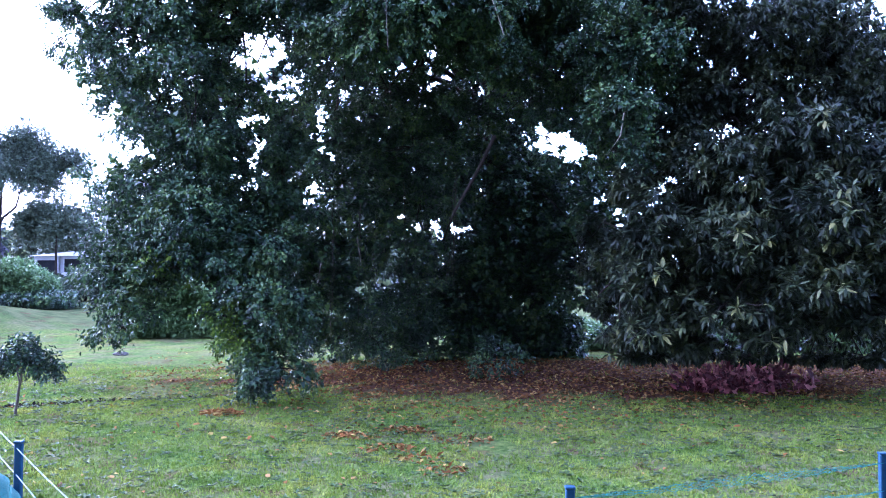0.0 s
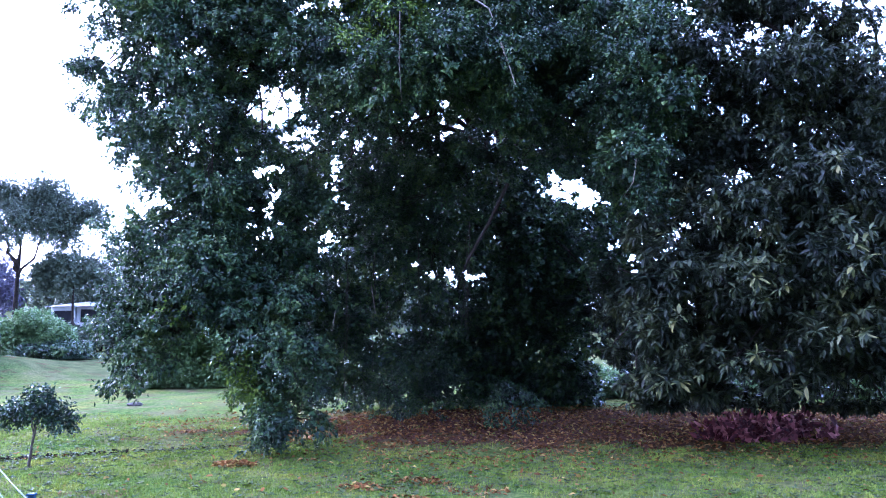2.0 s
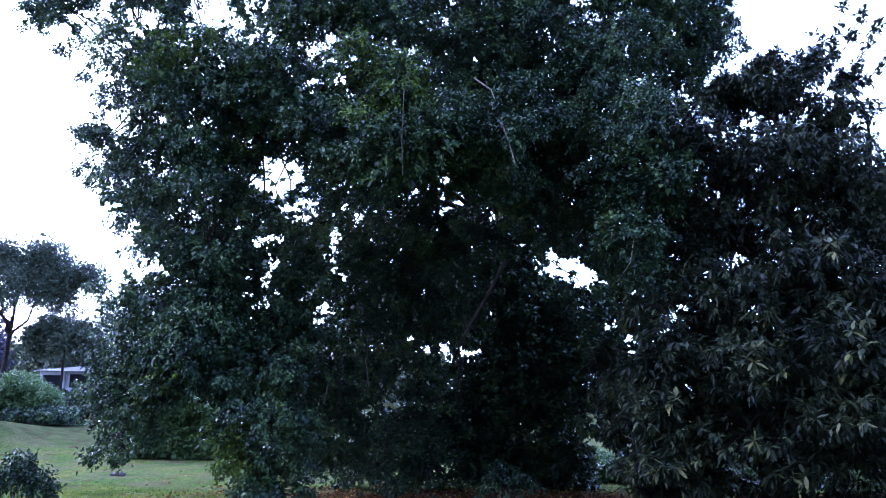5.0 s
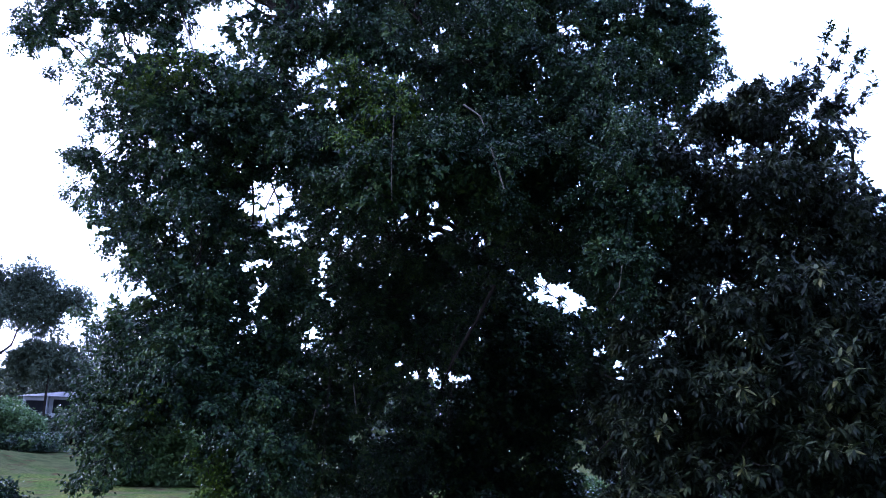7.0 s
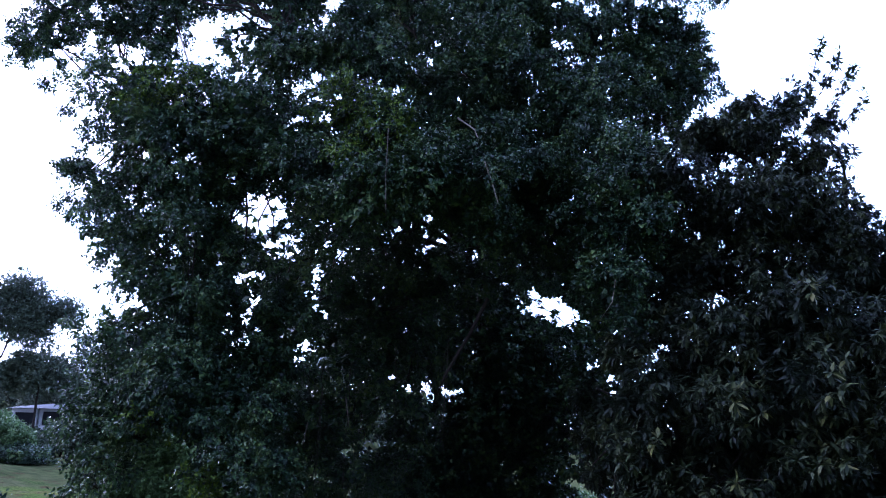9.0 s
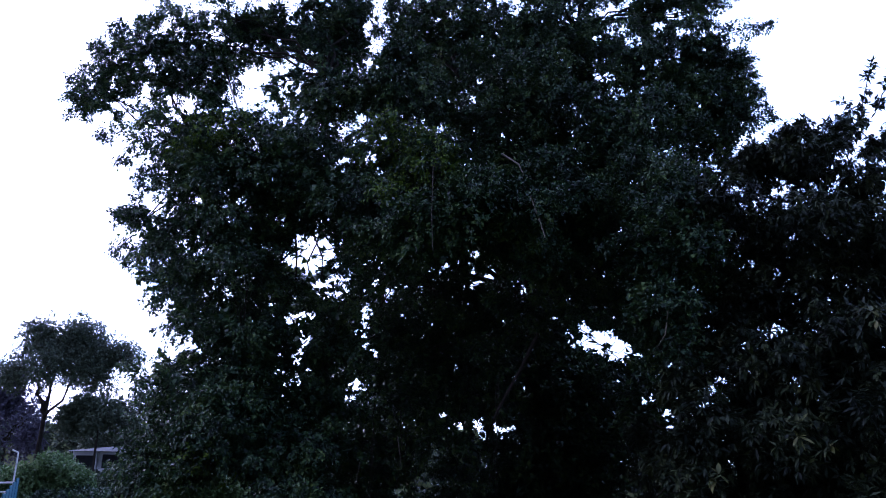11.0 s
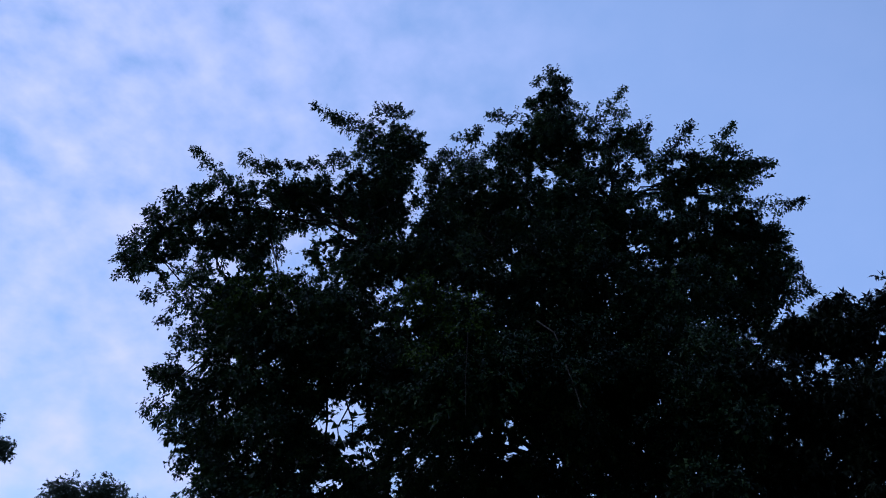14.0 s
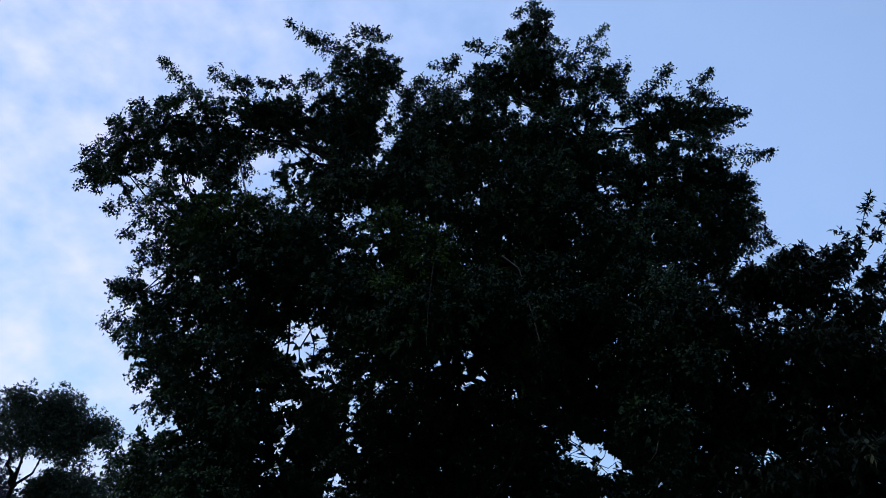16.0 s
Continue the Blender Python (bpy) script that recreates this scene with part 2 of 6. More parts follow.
    l.new(k.outputs["Result"], both.inputs[0])
    l.new(spots.outputs["Result"], both.inputs[1])
    l.new(mix(both.outputs[0], grass, soil), b.inputs["Base Color"])
    bp = n.new("ShaderNodeBump")
    bp.inputs["Strength"].default_value, bp.inputs["Distance"].default_value = 0.9, 0.12
    l.new(tex(11, 8), bp.inputs["Height"])
    l.new(bp.outputs["Normal"], b.inputs["Normal"])
    b.inputs["Roughness"].default_value, b.inputs["Specular IOR Level"].default_value = 1.0, 0.0
    return m


lawn_soil = ground_material()
rng = np.random.default_rng(7)


# ---- builders ----
def mesh_of(name, verts, faces, mats, index=None, smooth=False):
    """A mesh out of numpy arrays: verts (n, 3) and faces (m, 3 or 4)."""
    me = bpy.data.meshes.new(name)
    k = faces.shape[1]
    me.vertices.add(len(verts))
    me.vertices.foreach_set("co", np.ascontiguousarray(verts, dtype=np.float32).ravel())
    me.loops.add(faces.size)
    me.loops.foreach_set("vertex_index", np.ascontiguousarray(faces, dtype=np.int32).ravel())
    me.polygons.add(len(faces))
    me.polygons.foreach_set("loop_start", np.arange(0, faces.size, k, dtype=np.int32))
    for m in mats:
        me.materials.append(m)
    if index is not None:
        me.polygons.foreach_set("material_index", np.asarray(index, dtype=np.int32))
    if smooth:
        me.polygons.foreach_set("use_smooth", np.ones(len(faces), dtype=bool))
    me.update(calc_edges=True)
    return me


def attach(name, me, parent, label="", kind=""):
    ob = new(name, me)
    ob.parent = parent
    if parent is not None:
        ob.matrix_parent_inverse = Matrix.Translation(-parent.matrix_basis.translation)
    return tagged(ob, label, "", "", kind)


def part(name, bm, mat, parent, label=""):
    """Links a bmesh as one mesh object under a thing or a part, in world coordinates."""
    me = bpy.data.meshes.new(name)
    bm.to_mesh(me)
    bm.free()
    me.materials.append(mat)
    return attach(name, me, parent, label)


def thing(name, place, label, category, group="", kind=""):
    ob = new(name)
    ob.location = place
    ob.empty_display_size = 0.2
    return tagged(ob, label, category, group, kind)


def unit(v):
    return v / np.maximum(np.linalg.norm(v, axis=-1, keepdims=True), 1e-9)


def leaf_arrays(base, way, up, length, width, fold=0.25):
    """Folded pointed leaves, two triangles each, curved down toward the tip."""
    n = len(base)
    side = unit(np.cross(way, up))
    nor = np.cross(side, way)
    L, W = length[:, None], width[:, None]
    mid = base + way * L * 0.45
    v = np.empty((n, 4, 3))
    v[:, 0] = base
    v[:, 1] = mid - side * W * 0.5 + nor * W * fold
    v[:, 2] = base + way * L - nor * L * 0.12
    v[:, 3] = mid + side * W * 0.5 + nor * W * fold
    i = np.arange(n)[:, None] * 4
    f = np.concatenate([i + np.array([[0, 1, 2]]), i + np.array([[0, 2, 3]])], 1).reshape(-1, 3)
    return v.reshape(-1, 3), f


def sliver_arrays(base, way, up, length, width):
    """Leaves that are only seen deep in shade or far off: one pointed triangle each."""
    n = len(base)
    side = unit(np.cross(way, up)) * width[:, None] * 0.5
    v = np.stack([base + way * length[:, None] * 0.15 - side, base + way * length[:, None] * 0.25 + side, base + way * length[:, None]], 1)
    return v.reshape(-1, 3), np.arange(3 * n).reshape(-1, 3)


def long_leaf_arrays(base, way, up, length, width):
    """Strap-shaped drooping leaves, six triangles each."""
    n = len(base)
    side = unit(np.cross(way, up))
    nor = np.cross(side, way)
    L, W = length[:, None], width[:, None]
    a = base + way * L * 0.33 + nor * L * 0.02
    z = base + way * L * 0.70 - nor * L * 0.05
    v = np.empty((n, 6, 3))
    v[:, 0] = base
    v[:, 1], v[:, 2] = a - side * W * 0.5, a + side * W * 0.5
    v[:, 3], v[:, 4] = z - side * W * 0.40, z + side * W * 0.40
    v[:, 5] = base + way * L - nor * L * 0.16
    i = np.arange(n)[:, None] * 6
    f = np.concatenate([i + np.array([[0, 1, 2]]), i + np.array([[1, 3, 4]]), i + np.array([[1, 4, 2]]), i + np.array([[3, 5, 4]])], 1).reshape(-1, 3)
    return v.reshape(-1, 3), f


def tube(points, radii, sides=7):
    """Tapered tube along points: verts and quads."""
    p = np.array(points, dtype=float)
    t = unit(np.gradient(p, axis=0))
    ref = np.where(np.abs(t[:, 2:3]) > 0.9, [[1.0, 0, 0]], [[0, 0, 1.0]])
    u = unit(np.cross(t, ref))
    w = np.cross(t, u)
    a = np.linspace(0, 2 * math.pi, sides, endpoint=False)
    ring = p[:, None] + np.array(radii)[:, None, None] * (np.cos(a)[None, :, None] * u[:, None] + np.sin(a)[None, :, None] * w[:, None])
    n = len(p)
    i, j = np.meshgrid(np.arange(n - 1), np.arange(sides), indexing="ij")
    k = (j + 1) % sides
    f = np.stack([i * sides + j, i * sides + k, (i + 1) * sides + k, (i + 1) * sides + j], -1).reshape(-1, 4)
    return ring.reshape(-1, 3), f


def tubes(list_of):
    vs, fs, o = [], [], 0
    for v, f in list_of:
        vs.append(v)
        fs.append(f + o)
        o += len(v)
    return np.concatenate(vs), np.concatenate(fs)


def bent(a, z, n=7, sag=0.0, wobble=0.06):
    """Points from a to z with a sag and small bends."""
    a, z = np.array(a, float), np.array(z, float)
    s = np.linspace(0, 1, n)[:, None]
    p = a + (z - a) * s
    size = np.linalg.norm(z - a)
    p[1:-1] += rng.normal(0, wobble * size / 3, (n - 2, 3))
    p[:, 2] += sag * size * 4 * (s * (1 - s))[:, 0]
    return p


def bough(x, y, z, rx, ry, rz, fill=1.0, young=False, sprig=False, inner=False):
    """A mass of foliage at the end of a bough: centre, half sizes, fullness."""
    return (np.array((x, y, z)), np.array((rx, ry, rz)), fill, young, sprig, inner)


def shoot(a, z):
    """A long leafy shoot that sticks out of the crown."""
    return (np.array(a), np.array(z))


def opening(x, z, rx, rz, lace=0.0):
    """A hole through the crown, 18 m out, where no bough grows; lace: how much of it fine twigs still veil."""
    return (x, z, rx, rz, lace)


def clear_of(p, openings, more=0.0):
    """Which points keep clear of the openings through the crown."""
    keep = np.ones(len(p), bool)
    s = 18 / p[:, 1]
    x, z = p[:, 0] * s, 2.4 + (p[:, 2] - 2.4) * s
    veil = np.sin(21 * x + 2.1 * np.sin(9 * z)) * np.sin(20 * z + 1.9 * np.sin(11 * x)) * 0.5 + 0.5
    ragged = 0.78 + 0.3 * np.sin(17 * x + 3 * np.sin(9 * z)) * np.sin(15 * z)
    for ox, oz, rx, rz, lace in openings:
        d = ((x - ox) / (rx + more)) ** 2 + ((z - oz) / (rz + more)) ** 2
        keep &= (d > ragged) | (veil > 1 - 0.34 * lace) | (rng.random(len(p)) < 0.05)
    return keep


def shell_points(c, r, n):
    """Points in an ellipsoid, thicker toward its outside."""
    d = unit(rng.normal(size=(n, 3)))
    return c + d * (rng.random(n) ** 0.45)[:, None] * r, d


def frond(origin, way, count, reach, length, width, spread=0.9, droop=0.35):
    """Leaves along short drooping twigs: base, way, up, length, width arrays."""
    n = len(origin)
    s = rng.random((n, count)) ** 0.8
    p = origin[:, None] + way[:, None] * (s * reach)[..., None]
    p[..., 2] -= droop * reach * s ** 2
    p += rng.normal(0, 0.035, p.shape)
    w = way[:, None] * 0.5 + rng.normal(0, spread * 0.6, p.shape)
    w[..., 2] -= 0.45
    w = unit(w).reshape(-1, 3)
    up = unit(rng.normal(0, 0.55, w.shape) + np.array([0, -0.25, 0.8]))
    k = len(w)
    return p.reshape(-1, 3), w, up, length * rng.uniform(0.6, 1.25, k), width * rng.uniform(0.7, 1.2, k)


def noise_keep(p, scale, cut):
    return np.array([noise.noise(Vector(q) * scale) for q in p]) > cut


# ---- ground ----
def ground_height(x, y):
    """Height of the lawn: flat under the trees, a faint swale, a bank that climbs to the house and far hills."""
    x, y = np.asarray(x, float), np.asarray(y, float)

    def ease(v):
        v = np.clip(v, 0, 1)
        return v * v * (3 - 2 * v)
    west = ease((-x - 4) / 12)
    z = 0.05 * np.sin(x * 0.5 + 1) * np.sin(y * 0.37) * ease((y - 3) / 6)
    z = z - 0.16 * np.exp(-((y - 17.2 - 0.12 * x) / 1.2) ** 2) * ease((-x - 3.2) / 2)
    z = z + west * ease((y - 31) / 16) * 0.95 + west * np.maximum(y - 47, 0) * 0.065
    z = z + ease((y - 75) / 130) * (1 - 0.7 * west) * 6.0
    z = z + 0.85 * np.exp(-((x + 22) / 3) ** 2 - ((y - 36) / 3.5) ** 2)
    return np.where(y < 2, z * ease((y + 6) / 8), z)


axis_x = np.concatenate([np.linspace(-900, -60, 24), np.linspace(-55, 40, 140), np.linspace(45, 900, 24)])
axis_y = np.concatenate([np.linspace(-600, -10, 16), np.linspace(-8, 70, 130), np.linspace(75, 1500, 30)])
gx, gy = np.meshgrid(axis_x, axis_y)
verts = np.stack([gx, gy, ground_height(gx, gy)], -1).reshape(-1, 3)
nx, ny = len(axis_x), len(axis_y)
ii, jj = np.meshgrid(np.arange(ny - 1), np.arange(nx - 1), indexing="ij")
quads = np.stack([ii * nx + jj, ii * nx + jj + 1, (ii + 1) * nx + jj + 1, (ii + 1) * nx + jj], -1).reshape(-1, 4)
tagged(new("ground", mesh_of("ground", verts, quads, [lawn_soil], smooth=True)), "mown lawn over reddish soil with leaf mould under the trees", "ground", kind="structure")


def on_ground(x, y):
    return float(ground_height(x, y))


def mould(x, y):
    """How thickly dead leaves cover a place, 0 to 1."""
    d = np.hypot((x - 4.6) / 10.6, (y - 19.0) / 3.8)
    d = d + 0.16 * np.sin(2.1 * x + 1.3 * np.sin(1.7 * y)) + 0.13 * np.sin(4.7 * x - 3.3 * y)
    return np.clip((1.12 - d) / 0.22, 0, 1)


# grass blades on the near lawn
rng = np.random.default_rng(11)
def blades(cx, cy, each, spread, low, high):
    """Grass blades in tufts round the given places, one triangle each."""
    n = len(cx) * each
    lean = rng.normal(0, 0.35, (len(cx), 2)).repeat(each, 0)
    bx, by = cx.repeat(each) + rng.normal(0, spread, n), cy.repeat(each) + rng.normal(0, spread, n)
    base = np.stack([bx, by, ground_height(bx, by) - 0.004], -1)
    way = rng.normal(0, 0.45, (n, 3)) + np.array([0, 0, 1.0])
    way[:, :2] += lean
    tall = rng.uniform(low, high, n) * rng.uniform(0.6, 1.25, len(cx)).repeat(each)
    turn = rng.uniform(0, math.pi, n)
    flat = np.stack([np.cos(turn), np.sin(turn), np.zeros(n)], -1) * rng.uniform(0.006, 0.014, n)[:, None]
    return np.stack([base - flat, base + flat, base + unit(way) * tall[:, None]], 1).reshape(-1, 3)


def lawn_places(n, y0, depth, power):
    x, y = rng.uniform(-18, 13, n), y0 + depth * rng.random(n) ** power
    bare = np.array([noise.noise((p * 0.7, q * 0.7, 3.0)) for p, q in zip(x, y)])
    k = (np.abs(x) < y * 0.62 + 1) & (rng.random(n) > mould(x, y) * 0.97) & (bare < 0.5)
    return x[k], y[k]


v = np.concatenate([blades(*lawn_places(34000, 7.5, 13, 1.3), 7, 0.05, 0.025, 0.075), blades(*lawn_places(90000, 7.5, 14, 1.3), 2, 0.05, 0.02, 0.045)])
n = len(v) // 3
tagged(new("grass", mesh_of("grass", v, np.arange(3 * n).reshape(-1, 3), [blade])), "short uneven green grass blades of the lawn", "grass", kind="stuff")

# fallen leaves: thick under the crowns, thin on the open lawn
rng = np.random.default_rng(12)
n = 60000
lx, ly = rng.uniform(-9, 16, n), rng.uniform(8.5, 27, n)
keep = rng.random(n) < 0.02 + 0.6 * mould(lx, ly) ** 1.3 + 0.16 * np.exp(-((ly - 14.6) / 0.9) ** 2) * (lx > -3) + 0.2 * np.exp(-(((lx - 1.0) / 3.5) ** 2 + ((ly - 13.6) / 1.6) ** 2))
lx, ly = lx[keep], ly[keep]
n = len(lx)
base = np.stack([lx, ly, ground_height(lx, ly) + rng.uniform(0.006, 0.05, n)], -1)
way = rng.normal(0, 1, (n, 3))
way[:, 2] *= 0.3
turn, sizes = unit(way), rng.uniform(0.05, 0.13, n)
near = (ly < 13.2) & (np.abs(lx) < 6)
near[np.flatnonzero(near)[220:]] = False
v, f = leaf_arrays(base[~near], turn[~near], unit(rng.normal(0, 0.4, (n, 3)) + [0, 0, 1])[~near], sizes[~near], sizes[~near] * 0.5, 0.3)
fallen = tagged(new("fallen_leaves", mesh_of("fallen_leaves", v, f, [dry_leaf])), "dry brown and yellow leaves fallen under the trees", "leaves", kind="stuff")
v, f = long_leaf_arrays(np.zeros((1, 3)), np.array([[0, 1.0, 0]]), np.array([[0, 0, 1.0]]), np.array([1.0]), np.array([0.5]))
curled = mesh_of("curled_leaf", v, f, [dry_single])
for q in np.flatnonzero(near):
    ob = new("leaf", curled)
    ob.parent = fallen
    ob.matrix_basis = pose(*base[q], math.degrees(math.asin(turn[q, 2])) + rng.normal(0, 8), rng.normal(0, 25), rng.uniform(0, 360)) @ Matrix.Diagonal((sizes[q], sizes[q], sizes[q], 1))

n = 620  # dark leaf specks along the swale edge, thickened to draw its ridge shadow
s = rng.random(60)[rng.integers(0, 60, n)] + rng.normal(0, 0.012, n)
lx, ly = -9.5 + 4.5 * s + rng.normal(0, 0.2, n), 14.0 + 2.6 * s - 0.5 * np.sin(s * math.pi) + rng.normal(0, 0.24, n) * rng.random(n)
base = np.stack([lx, ly, ground_height(lx, ly) + 0.02], -1)
way = rng.normal(0, 1, (n, 3))
way[:, 2] *= 0.3
v, f = leaf_arrays(base, unit(way), unit(rng.normal(0, 0.4, (n, 3)) + [0, 0, 1]), rng.uniform(0.05, 0.13, n), rng.uniform(0.03, 0.07, n), 0.3)
tagged(new("wet_leaves", mesh_of("wet_leaves", v, f, [ridge_shade_leaf])), "dark leaves laid along a swale to draw its ridge shadow", "leaves", kind="stuff")

# broad-leaved dark rosettes added among the grass for tuft shadows and leaf specks
wx, wy = lawn_places(5200, 7.5, 11, 1.1)
n = len(wx) * 6
turn = rng.uniform(0, 2 * math.pi, n)
base = np.stack([wx.repeat(6), wy.repeat(6), ground_height(wx, wy).repeat(6) + 0.03], -1)
way = unit(np.stack([np.cos(turn), np.sin(turn), rng.uniform(0.1, 0.7, n)], -1))
v, f = leaf_arrays(base, way, np.tile([0.0, 0.0, 1.0], (n, 1)), rng.uniform(0.04, 0.1, n), rng.uniform(0.022, 0.045, n), 0.2)
tagged(new("weeds", mesh_of("weeds", v, f, [tuft_shade_leaf])), "small dark leaf rosettes that imitate tuft shadows in the lawn", "weeds", kind="stuff")


def leaf_heap(x, y, rx, ry, count, label):
    """A low raked heap of dead leaves."""
    a, r = rng.uniform(0, 2 * math.pi, count), np.sqrt(rng.random(count))
    px, py = x + rx * r * np.cos(a), y + ry * r * np.sin(a)
    b = np.stack([px, py, ground_height(px, py) + 0.01 + 0.07 * (1 - r) * rng.random(count)], -1)
    w = rng.normal(0, 1, (count, 3))
    w[:, 2] *= 0.4
    vv, ff = leaf_arrays(b, unit(w), unit(rng.normal(0, 0.5, (count, 3)) + [0, 0, 1]), rng.uniform(0.06, 0.15, count), rng.uniform(0.03, 0.07, count), 0.3)
    tagged(new("leaf_heap", mesh_of("leaf_heap", vv, ff, [dry_leaf])), label, "leaf heap", "leaf heaps on the lawn", "stuff")


leaf_heap(-3.86, 13.4, 0.36, 0.2, 380, "small heap of orange dead leaves on grass")
leaf_heap(-1.40, 11.75, 0.42, 0.26, 130, "brown curled leaves gathered on the lawn")
leaf_heap(-0.55, 12.25, 0.5, 0.3, 130, "brown curled leaves gathered on the lawn")
leaf_heap(-0.33, 10.3, 0.34, 0.3, 40, "few brown curled leaves on the lawn")
leaf_heap(0.05, 9.65, 0.3, 0.25, 36, "few brown curled leaves on the lawn")
leaf_heap(-0.78, 10.9, 0.4, 0.28, 60, "few brown curled leaves on the lawn")
leaf_heap(0.35, 11.6, 0.5, 0.35, 60, "few brown curled leaves on the lawn")

# unseen plain wall added behind the camera to cut light on the trees
tagged(new("shade_wall_south", mesh_of("shade_wall_south", np.array([(x, y, z) for x in (-22, 22) for y in (-4.2, -3.8) for z in (-0.2, 18.0)], float),
    np.array([(0, 1, 3, 2), (4, 6, 7, 5), (0, 4, 5, 1), (2, 3, 7, 6), (1, 5, 7, 3), (0, 2, 6, 4)]), [dark_wall])), "unseen plain grey wall added to cut light from the south", "wall", kind="structure")

# ---- the fig ----
rng = np.random.default_rng(13)
fig_boughs, fig_sprays, mango_boughs, mango_sprays, openings = [], [], [], [], []
fig_boughs.append(bough(-10.23, 18.0, 12.24, 0.81, 1.2, 0.98, 0.91))
fig_boughs.append(bough(-9.02, 18.0, 13.30, 1.16, 1.5, 0.73, 1.05))
fig_boughs.append(bough(-7.61, 18.0, 14.01, 1.20, 1.5, 0.64, 1.05))
fig_boughs.append(bough(-6.15, 18.5, 14.54, 1.29, 1.5, 0.62, 1.05))
fig_boughs.append(bough(-4.74, 18.5, 14.73, 1.20, 1.5, 0.73, 1.05))
fig_boughs.append(bough(-3.92, 19.0, 16.63, 1.09, 1.4, 0.94, 1.05))
fig_boughs.append(bough(-8.59, 18.0, 12.48, 0.73, 1.0, 0.51, 0.99))
fig_boughs.append(bough(-7.34, 18.0, 12.70, 0.81, 1.0, 0.51, 0.99))
fig_boughs.append(bough(-4.74, 18.5, 13.46, 1.00, 1.2, 0.61, 1.05))
fig_boughs.append(bough(-3.95, 19.0, 14.58, 0.78, 1.2, 1.10, 1.05))
fig_boughs.append(bough(-7.71, 17.0, 10.21, 0.73, 1.4, 0.76, 1.05))
fig_boughs.append(bough(-6.12, 16.5, 9.88, 1.34, 1.6, 0.65, 1.05, young=True))
fig_boughs.append(bough(-8.01, 17.0, 9.35, 0.36, 0.8, 0.37, 0.82))
fig_boughs.append(bough(-5.09, 17.0, 10.55, 1.02, 1.4, 0.53, 1.05))
fig_boughs.append(bough(-2.88, 20.0, 15.90, 1.11, 1.2, 0.98, 0.74))
fig_boughs.append(bough(-1.76, 20.0, 16.59, 1.12, 1.2, 0.80, 0.82))
fig_boughs.append(bough(-0.92, 19.0, 14.48, 1.54, 2.0, 1.27, 1.05))
fig_boughs.append(bough(0.94, 19.5, 18.38, 0.71, 1.2, 1.11, 1.05))
fig_boughs.append(bough(1.17, 19.5, 17.07, 1.19, 1.5, 1.09, 1.05))
fig_boughs.append(bough(-0.14, 19.5, 16.60, 0.73, 1.0, 0.88, 1.05))
fig_boughs.append(bough(2.91, 19.5, 16.69, 0.90, 1.2, 0.87, 1.05))
fig_boughs.append(bough(2.45, 19.5, 15.41, 1.06, 1.2, 0.84, 0.82))
fig_boughs.append(bough(1.51, 18.5, 13.68, 1.80, 2.0, 1.38, 1.05))
fig_boughs.append(bough(4.45, 19.0, 15.34, 1.03, 1.3, 0.82, 0.99))
fig_boughs.append(bough(5.81, 19.0, 15.19, 1.02, 1.3, 0.91, 1.05))
fig_boughs.append(bough(5.05, 19.0, 13.82, 1.49, 1.3, 0.70, 1.05))
fig_boughs.append(bough(6.09, 19.0, 13.40, 0.65, 1.2, 0.86, 1.05))
fig_boughs.append(bough(6.15, 19.0, 12.13, 0.92, 1.6, 0.91, 1.05))
fig_boughs.append(bough(4.76, 19.0, 12.28, 1.28, 1.6, 1.00, 1.05))
fig_boughs.append(bough(3.51, 18.5, 13.02, 1.28, 1.8, 1.34, 1.05))
fig_boughs.append(bough(3.25, 17.0, 10.28, 1.68, 2.0, 1.16, 1.05))
fig_boughs.append(bough(0.56, 17.5, 11.35, 2.08, 2.4, 1.55, 1.05))
fig_boughs.append(bough(-1.88, 17.0, 11.48, 1.33, 2.0, 1.23, 1.05))
fig_boughs.append(bough(-2.00, 15.5, 9.38, 0.91, 1.2, 0.60, 1.05, young=True))
fig_boughs.append(bough(-1.09, 16.0, 8.54, 1.55, 2.0, 1.06, 1.05))
fig_boughs.append(bough(1.07, 16.5, 8.70, 1.72, 2.2, 1.22, 1.05))
fig_boughs.append(bough(-3.70, 17.5, 11.51, 1.22, 1.6, 0.71, 1.05))
fig_boughs.append(bough(-4.37, 16.5, 9.30, 1.51, 2.0, 0.85, 1.05))
fig_boughs.append(bough(-6.05, 16.5, 8.79, 1.37, 1.8, 0.84, 1.05))
fig_boughs.append(bough(-3.09, 16.0, 8.32, 1.17, 1.6, 0.66, 1.05))
fig_boughs.append(bough(-8.18, 17.0, 8.32, 0.49, 0.8, 0.36, 1.05))
fig_boughs.append(bough(-7.91, 17.0, 7.56, 0.52, 1.0, 0.42, 0.91))
fig_boughs.append(bough(-6.96, 16.8, 7.88, 0.62, 1.3, 0.69, 1.05))
fig_boughs.append(bough(-5.83, 16.5, 7.70, 0.93, 1.5, 0.67, 1.05))
fig_boughs.append(bough(-7.37, 17.0, 6.72, 0.60, 1.2, 0.54, 0.91))
fig_boughs.append(bough(-6.81, 16.8, 6.93, 0.46, 1.2, 0.65, 0.55))
fig_boughs.append(bough(-5.67, 16.2, 6.73, 1.05, 1.7, 0.88, 1))
fig_boughs.append(bough(-6.25, 16.3, 5.72, 0.74, 1.5, 0.89, 1))
fig_boughs.append(bough(-5.22, 16.0, 5.31, 0.84, 1.6, 0.97, 1))
fig_boughs.append(bough(-6.07, 16.0, 4.33, 1.18, 1.8, 0.95, 1))
fig_boughs.append(bough(-6.71, 16.2, 3.51, 0.77, 1.3, 0.71, 0.85))
